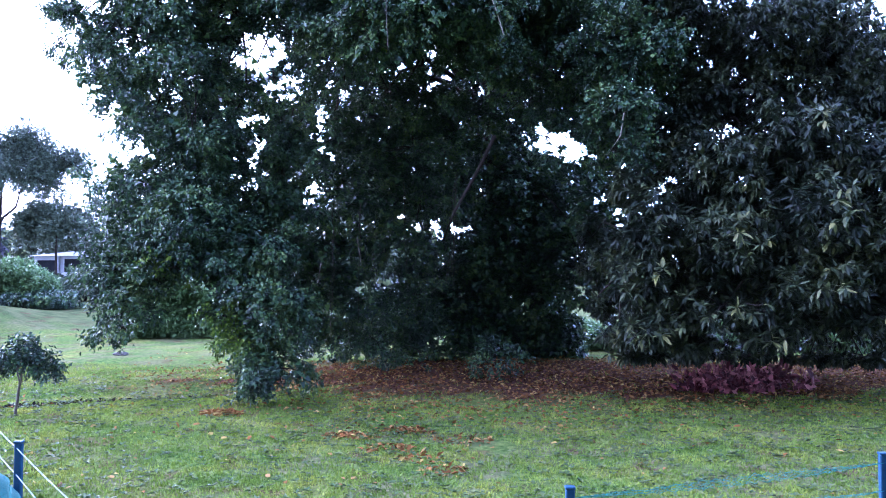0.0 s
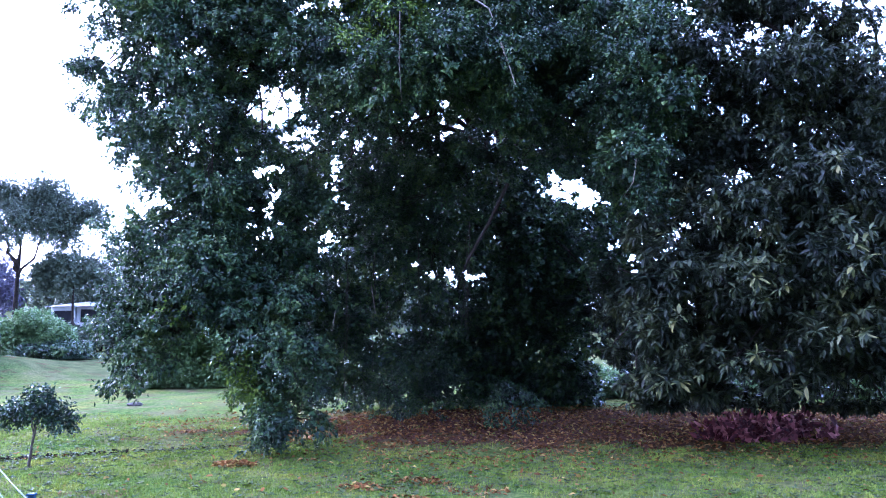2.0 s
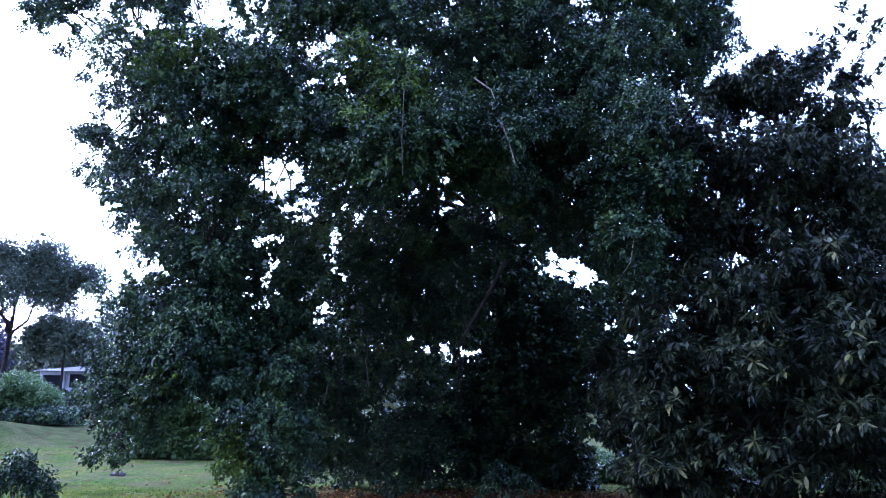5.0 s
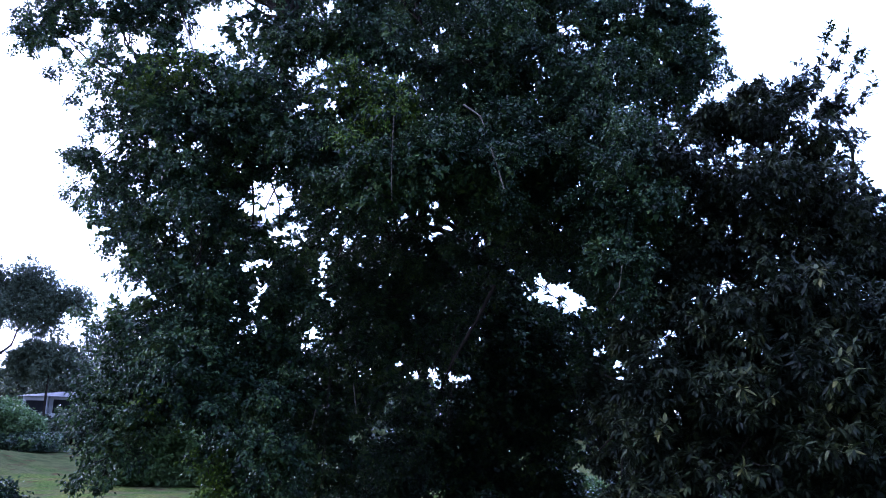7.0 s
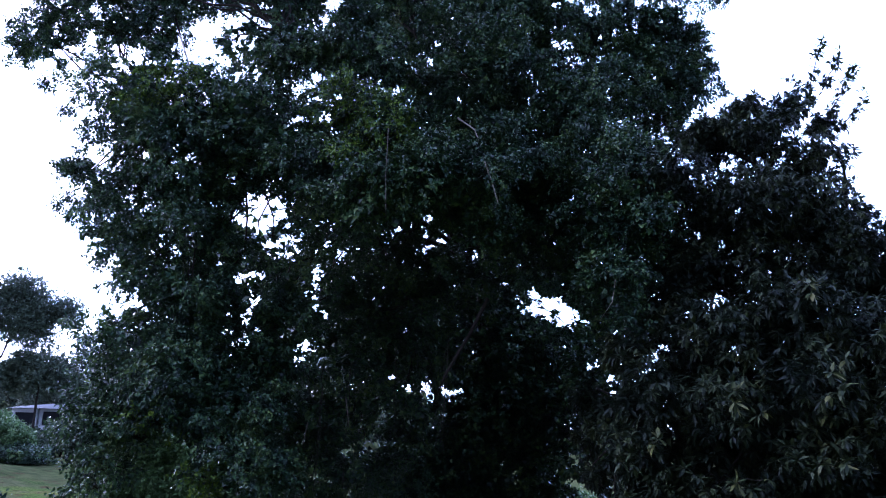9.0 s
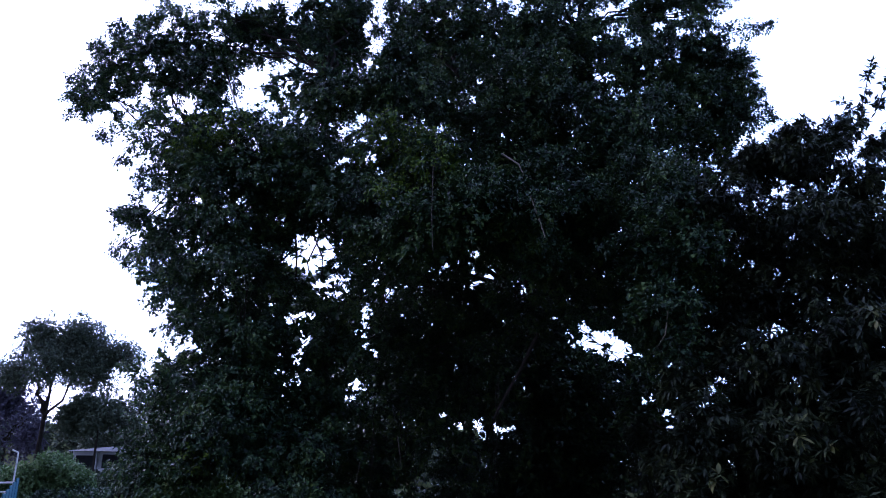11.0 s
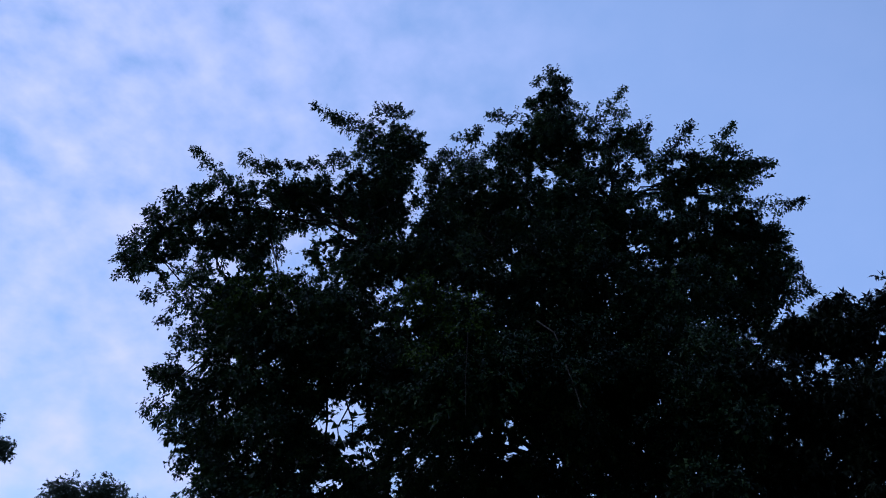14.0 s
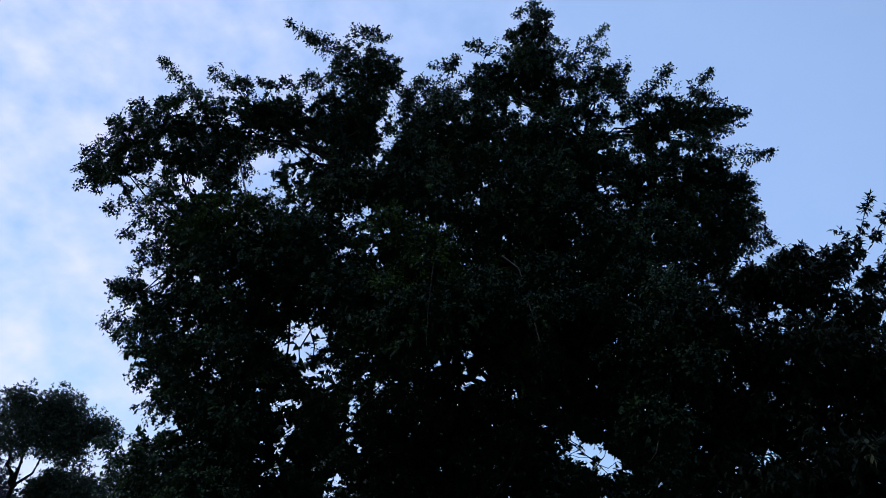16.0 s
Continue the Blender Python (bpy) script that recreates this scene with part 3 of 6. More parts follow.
fig_boughs.append(bough(-5.08, 15.7, 3.62, 0.92, 1.6, 1.04, 1))
fig_boughs.append(bough(-6.58, 16.0, 2.69, 0.81, 1.2, 0.58, 0.9))
fig_boughs.append(bough(-4.12, 15.8, 2.97, 1.03, 1.8, 0.92, 1))
fig_boughs.append(bough(-4.72, 16.5, 6.31, 0.31, 1.0, 1.14, 0.8))
fig_boughs.append(bough(-3.69, 16.5, 6.79, 0.18, 0.6, 0.20, 0.4))
fig_boughs.append(bough(-3.59, 17.0, 4.90, 0.38, 1.0, 0.76, 0.95))
fig_boughs.append(bough(-3.91, 17.0, 4.13, 0.63, 1.2, 0.44, 1))
fig_boughs.append(bough(-3.27, 17.0, 4.00, 0.53, 1.0, 0.31, 0.95))
fig_boughs.append(bough(-4.41, 17.0, 4.18, 0.53, 1.0, 0.38, 1))
fig_boughs.append(bough(-2.02, 15.5, 7.37, 0.90, 1.6, 0.92, 1))
fig_boughs.append(bough(-1.71, 14.5, 8.01, 0.57, 1.2, 0.58, 1, young=True))
fig_boughs.append(bough(-2.11, 19.1, 6.71, 0.72, 1.4, 1.17, 0.43))
fig_boughs.append(bough(-1.89, 19.1, 5.12, 0.78, 1.5, 1.28, 0.52))
fig_boughs.append(bough(-1.33, 18.1, 6.93, 0.62, 1.2, 0.84, 0.46))
fig_boughs.append(bough(-0.75, 18.6, 5.63, 0.98, 1.5, 1.12, 0.49))
fig_boughs.append(bough(-0.61, 20.1, 4.40, 0.74, 1.2, 0.89, 0.49))
fig_boughs.append(bough(-0.35, 15.5, 7.79, 1.09, 1.8, 0.99, 1))
fig_boughs.append(bough(0.91, 16.5, 8.17, 1.03, 1.6, 1.05, 0.9))
fig_boughs.append(bough(1.22, 15.5, 6.70, 0.71, 1.2, 0.60, 0.8))
fig_boughs.append(bough(1.84, 18.1, 6.72, 0.69, 1.0, 0.56, 0.43))
fig_boughs.append(bough(0.23, 19.6, 6.13, 0.66, 1.2, 0.74, 0.41))
fig_boughs.append(bough(2.46, 17.5, 7.99, 0.95, 1.6, 1.38, 0.9))
fig_boughs.append(bough(3.42, 20.1, 7.24, 0.61, 1.0, 0.54, 0.6))
fig_boughs.append(bough(3.77, 15.5, 8.41, 1.10, 1.8, 1.00, 1))
fig_boughs.append(bough(3.67, 14.8, 6.81, 1.03, 1.6, 1.04, 1))
fig_boughs.append(bough(3.36, 14.8, 5.75, 0.67, 1.2, 0.57, 0.9))
fig_boughs.append(bough(3.28, 14.8, 4.95, 0.61, 1.0, 0.39, 0.85))
fig_boughs.append(bough(1.54, 21.5, 7.02, 0.81, 1.2, 0.66, 0.7, inner=True))
fig_boughs.append(bough(-5.01, 15.6, 3.13, 1.04, 1.6, 0.92, 1))
fig_boughs.append(bough(-6.39, 15.6, 2.55, 0.81, 1.2, 0.58, 0.9))
fig_boughs.append(bough(-6.10, 15.2, 1.82, 0.67, 1.0, 0.39, 0.8))
fig_boughs.append(bough(-6.37, 15.2, 1.43, 0.28, 0.5, 0.20, 0.6))
fig_boughs.append(bough(-5.77, 15.2, 2.43, 0.56, 1.0, 0.29, 0.8))
fig_boughs.append(bough(-4.08, 15.6, 2.55, 0.92, 1.5, 0.81, 1))
fig_boughs.append(bough(-3.36, 15.0, 1.66, 0.83, 1.3, 0.83, 1))
fig_boughs.append(bough(-3.20, 14.8, 0.69, 0.60, 1.0, 0.60, 1))
fig_boughs.append(bough(-3.53, 14.6, 0.29, 0.27, 0.6, 0.27, 0.8))
fig_boughs.append(bough(-3.91, 15.0, 1.00, 0.39, 0.8, 0.44, 0.8, young=True))
fig_boughs.append(bough(-3.17, 20.0, 2.59, 1.11, 1.2, 1.40, 0.7))
fig_boughs.append(bough(-2.68, 19.8, 0.84, 0.73, 1.1, 0.95, 0.49))
fig_boughs.append(bough(-1.96, 21.4, 3.24, 0.95, 1.4, 1.74, 0.52))
fig_boughs.append(bough(-1.82, 20.0, 0.82, 0.73, 1.1, 1.03, 0.52))
fig_boughs.append(bough(-0.85, 21.4, 1.97, 0.95, 1.4, 1.74, 0.52))
fig_boughs.append(bough(-0.64, 20.0, 0.53, 0.67, 1.0, 0.67, 0.52))
fig_boughs.append(bough(0.51, 22.6, 0.79, 1.00, 1.2, 1.16, 0.52))
fig_boughs.append(bough(1.16, 18.3, 0.56, 0.61, 0.9, 0.43, 0.52))
fig_boughs.append(bough(-0.40, 22.2, 3.43, 0.49, 1.0, 0.66, 0.35))
fig_boughs.append(bough(0.62, 23.2, 2.28, 1.20, 1.5, 1.89, 1, inner=True))
fig_boughs.append(bough(2.34, 23.3, 2.62, 1.38, 1.2, 2.58, 1, inner=True))
fig_boughs.append(bough(-1.31, 21.0, 4.94, 0.94, 1.5, 0.94, 0.7, inner=True))
fig_boughs.append(bough(2.00, 23.2, 4.34, 1.03, 1.5, 1.04, 0.9, inner=True))
fig_boughs.append(bough(-3.78, 22.8, 3.46, 2.03, 1.5, 1.35, 1, inner=True))
fig_boughs.append(bough(3.04, 23.4, 1.07, 1.21, 1.0, 0.86, 1, inner=True))
fig_boughs.append(bough(1.47, 23.2, 0.74, 0.69, 1.0, 1.02, 1, inner=True))
fig_boughs.append(bough(-0.43, 20.0, 8.54, 1.08, 1.2, 0.63, 0.7))
fig_boughs.append(bough(2.02, 23.2, 5.12, 1.03, 1.4, 1.03, 0.9, inner=True))
fig_boughs.append(bough(2.97, 22.6, 5.07, 1.00, 1.2, 0.67, 0.52))
fig_boughs.append(bough(0.11, 21.0, 14.73, 3.69, 1.6, 1.75, 1.05, inner=True))
fig_boughs.append(bough(1.81, 20.5, 11.46, 3.36, 1.6, 1.74, 1.05, inner=True))
fig_boughs.append(bough(-4.40, 20.5, 10.83, 2.55, 1.4, 1.05, 1.05, inner=True))
fig_boughs.append(bough(-8.23, 17.5, 10.61, 0.58, 1.0, 0.45, 0.8))
fig_boughs.append(bough(-7.64, 17.2, 9.79, 0.57, 1.0, 0.58, 0.8))
fig_boughs.append(bough(5.13, 18.8, 12.04, 0.92, 1.2, 0.80, 0.9))
fig_boughs.append(bough(5.82, 18.8, 10.92, 0.90, 1.2, 0.77, 1))
fig_boughs.append(bough(6.47, 18.8, 11.80, 0.61, 1.2, 0.71, 0.9))
fig_boughs.append(bough(-3.58, 16.5, 7.05, 0.51, 0.4, 0.13, 0.5, sprig=True))
fig_boughs.append(bough(-3.83, 16.5, 6.21, 0.45, 0.4, 0.15, 0.5, sprig=True))
fig_boughs.append(bough(-3.62, 16.5, 5.45, 0.19, 0.4, 0.56, 0.55, sprig=True))
fig_boughs.append(bough(-2.76, 16.5, 5.09, 0.44, 0.5, 0.22, 0.55, sprig=True))
fig_boughs.append(bough(-3.13, 16.5, 6.03, 0.35, 0.4, 0.20, 0.4, sprig=True))
fig_boughs.append(bough(-4.04, 16.5, 4.90, 0.37, 0.4, 0.12, 0.5, sprig=True))
fig_boughs.append(bough(-3.66, 16.5, 4.39, 0.20, 0.4, 0.29, 0.5, sprig=True))
fig_boughs.append(bough(-4.44, 16.5, 6.71, 0.25, 0.4, 0.26, 0.5, sprig=True))
fig_boughs.append(bough(2.68, 16.5, 5.70, 0.55, 0.4, 0.09, 0.4, sprig=True))
fig_boughs.append(bough(3.10, 16.5, 5.36, 0.10, 0.4, 0.31, 0.4, sprig=True))
fig_boughs.append(bough(2.24, 16.5, 5.03, 0.17, 0.4, 0.12, 0.4, sprig=True))
fig_boughs.append(bough(2.30, 16.5, 5.53, 0.07, 0.4, 0.17, 0.4, sprig=True))
fig_boughs.append(bough(-7.11, 17.8, 11.85, 0.25, 0.5, 0.36, 0.6, sprig=True))
fig_boughs.append(bough(-5.46, 17.8, 11.77, 0.31, 0.5, 0.23, 0.5, sprig=True))
fig_boughs.append(bough(-5.24, 17.0, 7.78, 0.59, 1.0, 0.56, 0.95))
fig_boughs.append(bough(-4.75, 17.0, 8.23, 0.79, 1.0, 0.32, 0.95))
fig_boughs.append(bough(-3.23, 17.0, 8.24, 0.66, 1.0, 0.40, 0.95))
fig_boughs.append(bough(-3.00, 16.5, 6.94, 0.30, 0.5, 0.28, 0.6, sprig=True))
fig_boughs.append(bough(-4.33, 16.5, 7.77, 0.26, 0.4, 0.18, 0.5, sprig=True))
fig_boughs.append(bough(-3.50, 16.5, 7.79, 0.38, 0.4, 0.13, 0.5, sprig=True))
fig_boughs.append(bough(-2.48, 16.6, 6.52, 0.25, 0.5, 0.38, 0.6, sprig=True))
fig_boughs.append(bough(-6.87, 18.0, 14.50, 0.71, 1.0, 0.43, 1.05))
fig_boughs.append(bough(6.52, 19.0, 12.87, 0.48, 1.0, 0.47, 1.05))
fig_boughs.append(bough(-1.42, 14.3, 7.00, 0.66, 1.0, 0.56, 1))
fig_boughs.append(bough(-0.33, 14.1, 7.54, 0.77, 1.0, 0.56, 1))
fig_boughs.append(bough(0.79, 14.3, 7.52, 0.67, 1.0, 0.57, 1))
fig_boughs.append(bough(2.19, 17.5, 8.55, 0.68, 1.0, 0.84, 1))
fig_boughs.append(bough(1.61, 21.5, 5.48, 0.72, 0.8, 0.96, 1, inner=True))
fig_boughs.append(bough(1.74, 23.2, 3.99, 0.85, 0.8, 1.37, 1, inner=True))
fig_boughs.append(bough(1.47, 23.2, 1.93, 0.86, 0.8, 1.20, 1, inner=True))
fig_boughs.append(bough(0.16, 16.8, 7.36, 0.78, 0.6, 0.16, 0.9, sprig=True))
fig_boughs.append(bough(-0.57, 16.8, 6.73, 0.15, 0.5, 0.39, 0.8, sprig=True))
fig_boughs.append(bough(1.16, 16.6, 6.46, 0.18, 0.5, 0.33, 0.8, sprig=True))
fig_boughs.append(bough(0.18, 16.8, 6.18, 0.76, 0.5, 0.15, 0.8, sprig=True))
fig_boughs.append(bough(2.51, 16.6, 5.87, 0.75, 0.4, 0.13, 0.6, sprig=True))
fig_boughs.append(bough(1.75, 16.6, 5.09, 0.25, 0.4, 0.17, 0.7, sprig=True))
fig_boughs.append(bough(-4.04, 17.0, 7.60, 0.66, 0.5, 0.27, 0.3, sprig=True))
fig_boughs.append(bough(-3.52, 17.0, 6.66, 0.57, 0.5, 0.45, 0.33, sprig=True))
fig_boughs.append(bough(-4.18, 17.0, 5.68, 0.38, 0.5, 0.64, 0.36, sprig=True))
fig_boughs.append(bough(-2.86, 17.0, 4.41, 0.38, 0.5, 0.43, 0.4, sprig=True))
fig_boughs.append(bough(-2.63, 17.0, 5.96, 0.33, 0.5, 0.44, 0.45, sprig=True))
fig_boughs.append(bough(-4.44, 17.0, 4.75, 0.30, 0.5, 0.30, 0.5, sprig=True))
fig_boughs.append(bough(0.45, 20.8, 7.57, 1.27, 0.5, 0.72, 0.52))
fig_boughs.append(bough(0.84, 17.5, 7.46, 0.81, 0.5, 0.34, 0.9))
fig_boughs.append(bough(-0.72, 20.6, 7.25, 0.63, 0.5, 0.63, 0.52))
fig_boughs.append(bough(0.55, 20.8, 6.85, 0.94, 0.5, 0.48, 0.46))
fig_boughs.append(bough(-1.17, 14.5, 8.57, 0.46, 0.6, 0.71, 1, young=True))
fig_boughs.append(bough(-1.41, 14.5, 7.54, 0.45, 0.6, 0.46, 1, young=True))
fig_boughs.append(bough(-5.22, 14.9, 2.65, 0.31, 0.6, 0.33, 0.9, young=True))
fig_boughs.append(bough(-3.88, 14.9, 1.23, 0.31, 0.6, 0.55, 0.9, young=True))
fig_boughs.append(bough(-4.33, 15.1, 1.65, 0.27, 0.5, 0.27, 0.9, young=True))
fig_boughs.append(bough(-6.23, 18.5, 4.92, 1.51, 1.4, 2.62, 0.9, inner=True))
fig_boughs.append(bough(-6.33, 18.0, 3.59, 1.58, 1.4, 1.12, 0.9, inner=True))
fig_boughs.append(bough(-2.39, 19.5, 5.75, 1.31, 1.4, 3.23, 0.9, inner=True))
fig_boughs.append(bough(-0.64, 20.0, 5.28, 1.34, 1.4, 2.99, 0.9, inner=True))
fig_boughs.append(bough(1.46, 22.5, 5.69, 1.51, 1.2, 3.87, 1, inner=True))
fig_boughs.append(bough(3.39, 23.2, 4.46, 1.70, 1.2, 1.88, 1, inner=True))
fig_boughs.append(bough(2.65, 20.0, 7.51, 1.22, 1.3, 0.93, 0.9, inner=True))
fig_boughs.append(bough(4.34, 19.0, 5.25, 1.27, 1.4, 2.27, 1, inner=True))
fig_boughs.append(bough(4.17, 18.5, 8.20, 1.86, 1.4, 2.33, 1, inner=True))
fig_boughs.append(bough(-1.37, 19.5, 9.48, 3.35, 1.5, 1.71, 1, inner=True))
fig_boughs.append(bough(2.19, 20.0, 10.25, 2.83, 1.5, 1.94, 1, inner=True))
fig_boughs.append(bough(-4.51, 18.5, 9.50, 1.74, 1.3, 0.89, 0.9, inner=True))
fig_boughs.append(bough(-4.06, 18.5, 3.61, 1.62, 1.3, 0.81, 1, inner=True))
fig_boughs.append(bough(-3.49, 19.4, 2.01, 1.58, 1.2, 1.43, 1, inner=True))
fig_boughs.append(bough(-2.42, 22.8, 1.28, 2.02, 1.4, 1.51, 1, inner=True))
fig_boughs.append(bough(-0.40, 22.8, 1.27, 1.68, 1.4, 1.35, 1, inner=True))
fig_boughs.append(bough(2.86, 23.4, 1.24, 1.90, 1.0, 1.38, 1, inner=True))
fig_boughs.append(bough(4.70, 21.5, 2.61, 1.11, 1.2, 1.59, 1, inner=True))
fig_boughs.append(bough(5.97, 18.0, 7.37, 1.10, 1.2, 1.40, 1, inner=True))
fig_boughs.append(bough(5.34, 18.0, 5.68, 0.81, 1.2, 1.22, 1, inner=True))
fig_boughs.append(bough(-6.97, 17.5, 11.22, 1.22, 1.0, 0.32, 1.05, inner=True))
fig_boughs.append(bough(-5.45, 18.0, 12.41, 0.64, 1.0, 0.50, 1.05, inner=True))
fig_boughs.append(bough(-4.62, 18.0, 12.09, 0.79, 1.0, 0.66, 1.05, inner=True))
fig_boughs.append(bough(-3.01, 18.5, 12.42, 0.97, 1.2, 0.84, 1.05, inner=True))
fig_boughs.append(bough(-5.02, 18.0, 6.81, 0.55, 1.0, 0.55, 0.8, inner=True))
fig_boughs.append(bough(-3.60, 17.2, 5.45, 0.28, 0.8, 0.91, 0.95))
fig_boughs.append(bough(-3.10, 17.4, 5.23, 0.44, 0.8, 0.33, 0.95))
fig_boughs.append(bough(-3.03, 17.2, 7.62, 0.50, 0.8, 0.54, 0.95))
fig_boughs.append(bough(-2.59, 19.6, 6.51, 0.37, 0.8, 0.90, 0.55))
fig_boughs.append(bough(-4.88, 17.0, 5.25, 0.38, 0.9, 0.77, 0.9))
fig_boughs.append(bough(1.99, 23.2, 2.79, 1.20, 0.8, 2.05, 0.9, inner=True))
fig_boughs.append(bough(1.29, 23.0, 2.28, 2.21, 1.0, 2.55, 1, inner=True))
fig_boughs.append(bough(3.01, 23.2, 1.60, 1.71, 1.0, 1.88, 1, inner=True))
fig_boughs.append(bough(-7.25, 17.3, 8.89, 0.60, 1.0, 0.42, 1.05))
fig_boughs.append(bough(-6.81, 17.3, 8.25, 0.54, 1.0, 0.39, 1.05))
fig_boughs.append(bough(3.81, 22.0, 3.31, 0.85, 1.0, 0.75, 1, inner=True))
fig_boughs.append(bough(4.06, 21.5, 2.29, 0.72, 1.0, 0.64, 1, inner=True))
mango_boughs.append(bough(3.85, 14.2, 3.38, 0.74, 1.2, 0.95, 1))
mango_boughs.append(bough(3.68, 14.0, 2.33, 0.78, 1.2, 0.72, 1))
mango_boughs.append(bough(3.78, 14.0, 1.50, 0.83, 1.1, 0.52, 1))
mango_boughs.append(bough(5.13, 14.2, 4.43, 1.05, 1.5, 0.95, 1))
mango_boughs.append(bough(5.07, 13.8, 3.14, 1.02, 1.5, 0.92, 1))
mango_boughs.append(bough(5.05, 13.8, 1.92, 1.02, 1.4, 0.71, 1))
mango_boughs.append(bough(6.42, 14.0, 4.93, 1.15, 1.6, 1.05, 1))
mango_boughs.append(bough(6.36, 13.5, 3.53, 1.10, 1.6, 1.00, 1))
mango_boughs.append(bough(6.34, 13.5, 2.33, 1.10, 1.5, 0.80, 1))
mango_boughs.append(bough(5.86, 13.8, 1.41, 1.02, 1.1, 0.46, 0.9))
mango_boughs.append(bough(7.76, 14.0, 4.41, 1.14, 1.8, 1.15, 1))
mango_boughs.append(bough(7.82, 13.8, 2.94, 1.12, 1.7, 1.02, 1))
mango_boughs.append(bough(7.69, 13.8, 1.72, 1.02, 1.3, 0.61, 0.95))
mango_boughs.append(bough(4.56, 14.2, 1.18, 0.63, 0.8, 0.31, 0.9))
mango_boughs.append(bough(9.07, 14.3, 3.60, 1.06, 1.8, 2.12, 1))
mango_boughs.append(bough(4.87, 15.2, 7.94, 1.07, 1.5, 0.85, 1))
mango_boughs.append(bough(5.98, 15.8, 8.98, 0.94, 1.3, 0.71, 1))
mango_boughs.append(bough(6.85, 15.5, 9.01, 0.98, 1.5, 0.82, 1))
mango_boughs.append(bough(7.91, 15.5, 8.51, 0.85, 1.4, 0.81, 0.8))
mango_boughs.append(bough(6.21, 14.8, 7.35, 1.26, 1.7, 0.94, 1))
mango_boughs.append(bough(7.79, 15.0, 7.21, 1.04, 1.6, 0.94, 1))
mango_boughs.append(bough(8.54, 15.0, 6.63, 0.81, 1.4, 0.82, 1))
mango_boughs.append(bough(8.53, 15.8, 9.58, 0.50, 0.8, 0.46, 0.5))
mango_boughs.append(bough(9.14, 15.0, 5.82, 0.68, 1.4, 0.80, 1))
mango_boughs.append(bough(5.29, 16.0, 3.98, 0.71, 1.2, 0.71, 1))
mango_boughs.append(bough(7.13, 17.0, 3.57, 3.15, 1.2, 2.52, 0.55))
mango_boughs.append(bough(3.60, 18.3, 3.39, 0.61, 1.0, 0.81, 0.85))
mango_boughs.append(bough(3.61, 18.0, 2.57, 0.60, 1.0, 0.60, 0.85))
mango_boughs.append(bough(3.46, 17.0, 1.81, 0.50, 0.9, 0.50, 0.85))
mango_boughs.append(bough(3.97, 15.6, 0.85, 0.80, 0.7, 0.25, 0.85))
mango_boughs.append(bough(5.58, 17.0, 0.71, 0.88, 0.7, 0.28, 0.85))
mango_boughs.append(bough(6.83, 17.0, 0.69, 1.00, 0.7, 0.28, 0.85))
mango_boughs.append(bough(8.08, 17.0, 0.64, 0.88, 0.7, 0.25, 0.85))
mango_boughs.append(bough(8.67, 15.8, 0.76, 0.93, 0.7, 0.26, 0.85))
mango_boughs.append(bough(5.27, 15.5, 6.01, 0.92, 1.3, 1.05, 1))
mango_boughs.append(bough(6.30, 15.2, 6.29, 1.02, 1.3, 1.03, 1))
mango_boughs.append(bough(4.70, 15.2, 5.03, 0.79, 1.2, 0.91, 1))
mango_boughs.append(bough(7.78, 15.0, 6.01, 1.12, 1.4, 0.90, 1))
mango_boughs.append(bough(5.86, 17.0, 2.94, 1.89, 1.3, 2.01, 1))
mango_boughs.append(bough(8.02, 17.0, 4.20, 2.52, 1.4, 2.78, 1))
mango_boughs.append(bough(8.72, 16.5, 1.83, 1.95, 1.3, 1.10, 1))
mango_boughs.append(bough(3.74, 15.0, 4.21, 0.67, 1.0, 0.67, 1))
mango_boughs.append(bough(3.40, 15.0, 2.88, 0.67, 1.0, 0.67, 0.9))
mango_boughs.append(bough(3.49, 15.0, 1.22, 0.66, 0.8, 0.33, 0.8))
# four boughs behind and to the right, added to shade the litter
mango_boughs.append(bough(7.23, 19.0, 1.46, 2.24, 1.2, 1.26, 1))
mango_boughs.append(bough(10.03, 19.0, 1.18, 2.24, 1.2, 1.12, 1))
mango_boughs.append(bough(5.13, 19.0, 1.46, 1.26, 1.2, 0.98, 0.9))
mango_boughs.append(bough(8.89, 19.5, 3.45, 3.18, 1.2, 2.31, 1))
mango_boughs.append(bough(6.64, 15.8, 9.77, 0.63, 1.2, 0.39, 1))
mango_boughs.append(bough(5.86, 15.8, 9.23, 0.75, 1.2, 0.51, 1))
mango_boughs.append(bough(7.53, 15.6, 9.68, 0.74, 1.2, 0.51, 0.8))
mango_boughs.append(bough(6.90, 22.0, 0.83, 2.11, 1.0, 0.81, 0.45))
mango_boughs.append(bough(10.96, 22.0, 0.83, 2.59, 1.0, 0.81, 0.45))
mango_boughs.append(bough(6.05, 17.0, 7.39, 1.27, 1.1, 1.03, 1))
mango_boughs.append(bough(7.59, 16.5, 7.24, 1.48, 1.2, 1.13, 1))
mango_boughs.append(bough(6.74, 16.5, 8.11, 1.24, 1.1, 0.63, 1))
mango_boughs.append(bough(8.55, 16.2, 7.27, 1.09, 1.2, 0.98, 1))
mango_boughs.append(bough(4.88, 16.5, 6.99, 0.74, 1.0, 0.87, 1))
mango_boughs.append(bough(7.62, 16.0, 8.18, 0.84, 1.0, 0.61, 0.9))
mango_boughs.append(bough(9.02, 16.0, 6.49, 0.84, 1.1, 0.97, 1))
mango_boughs.append(bough(4.17, 16.2, 5.69, 0.72, 1.0, 0.85, 1))
mango_boughs.append(bough(13.39, 21.0, 0.75, 1.86, 1.0, 1.08, 1))
mango_boughs.append(bough(9.77, 15.0, 5.11, 1.12, 1.5, 1.35, 1))
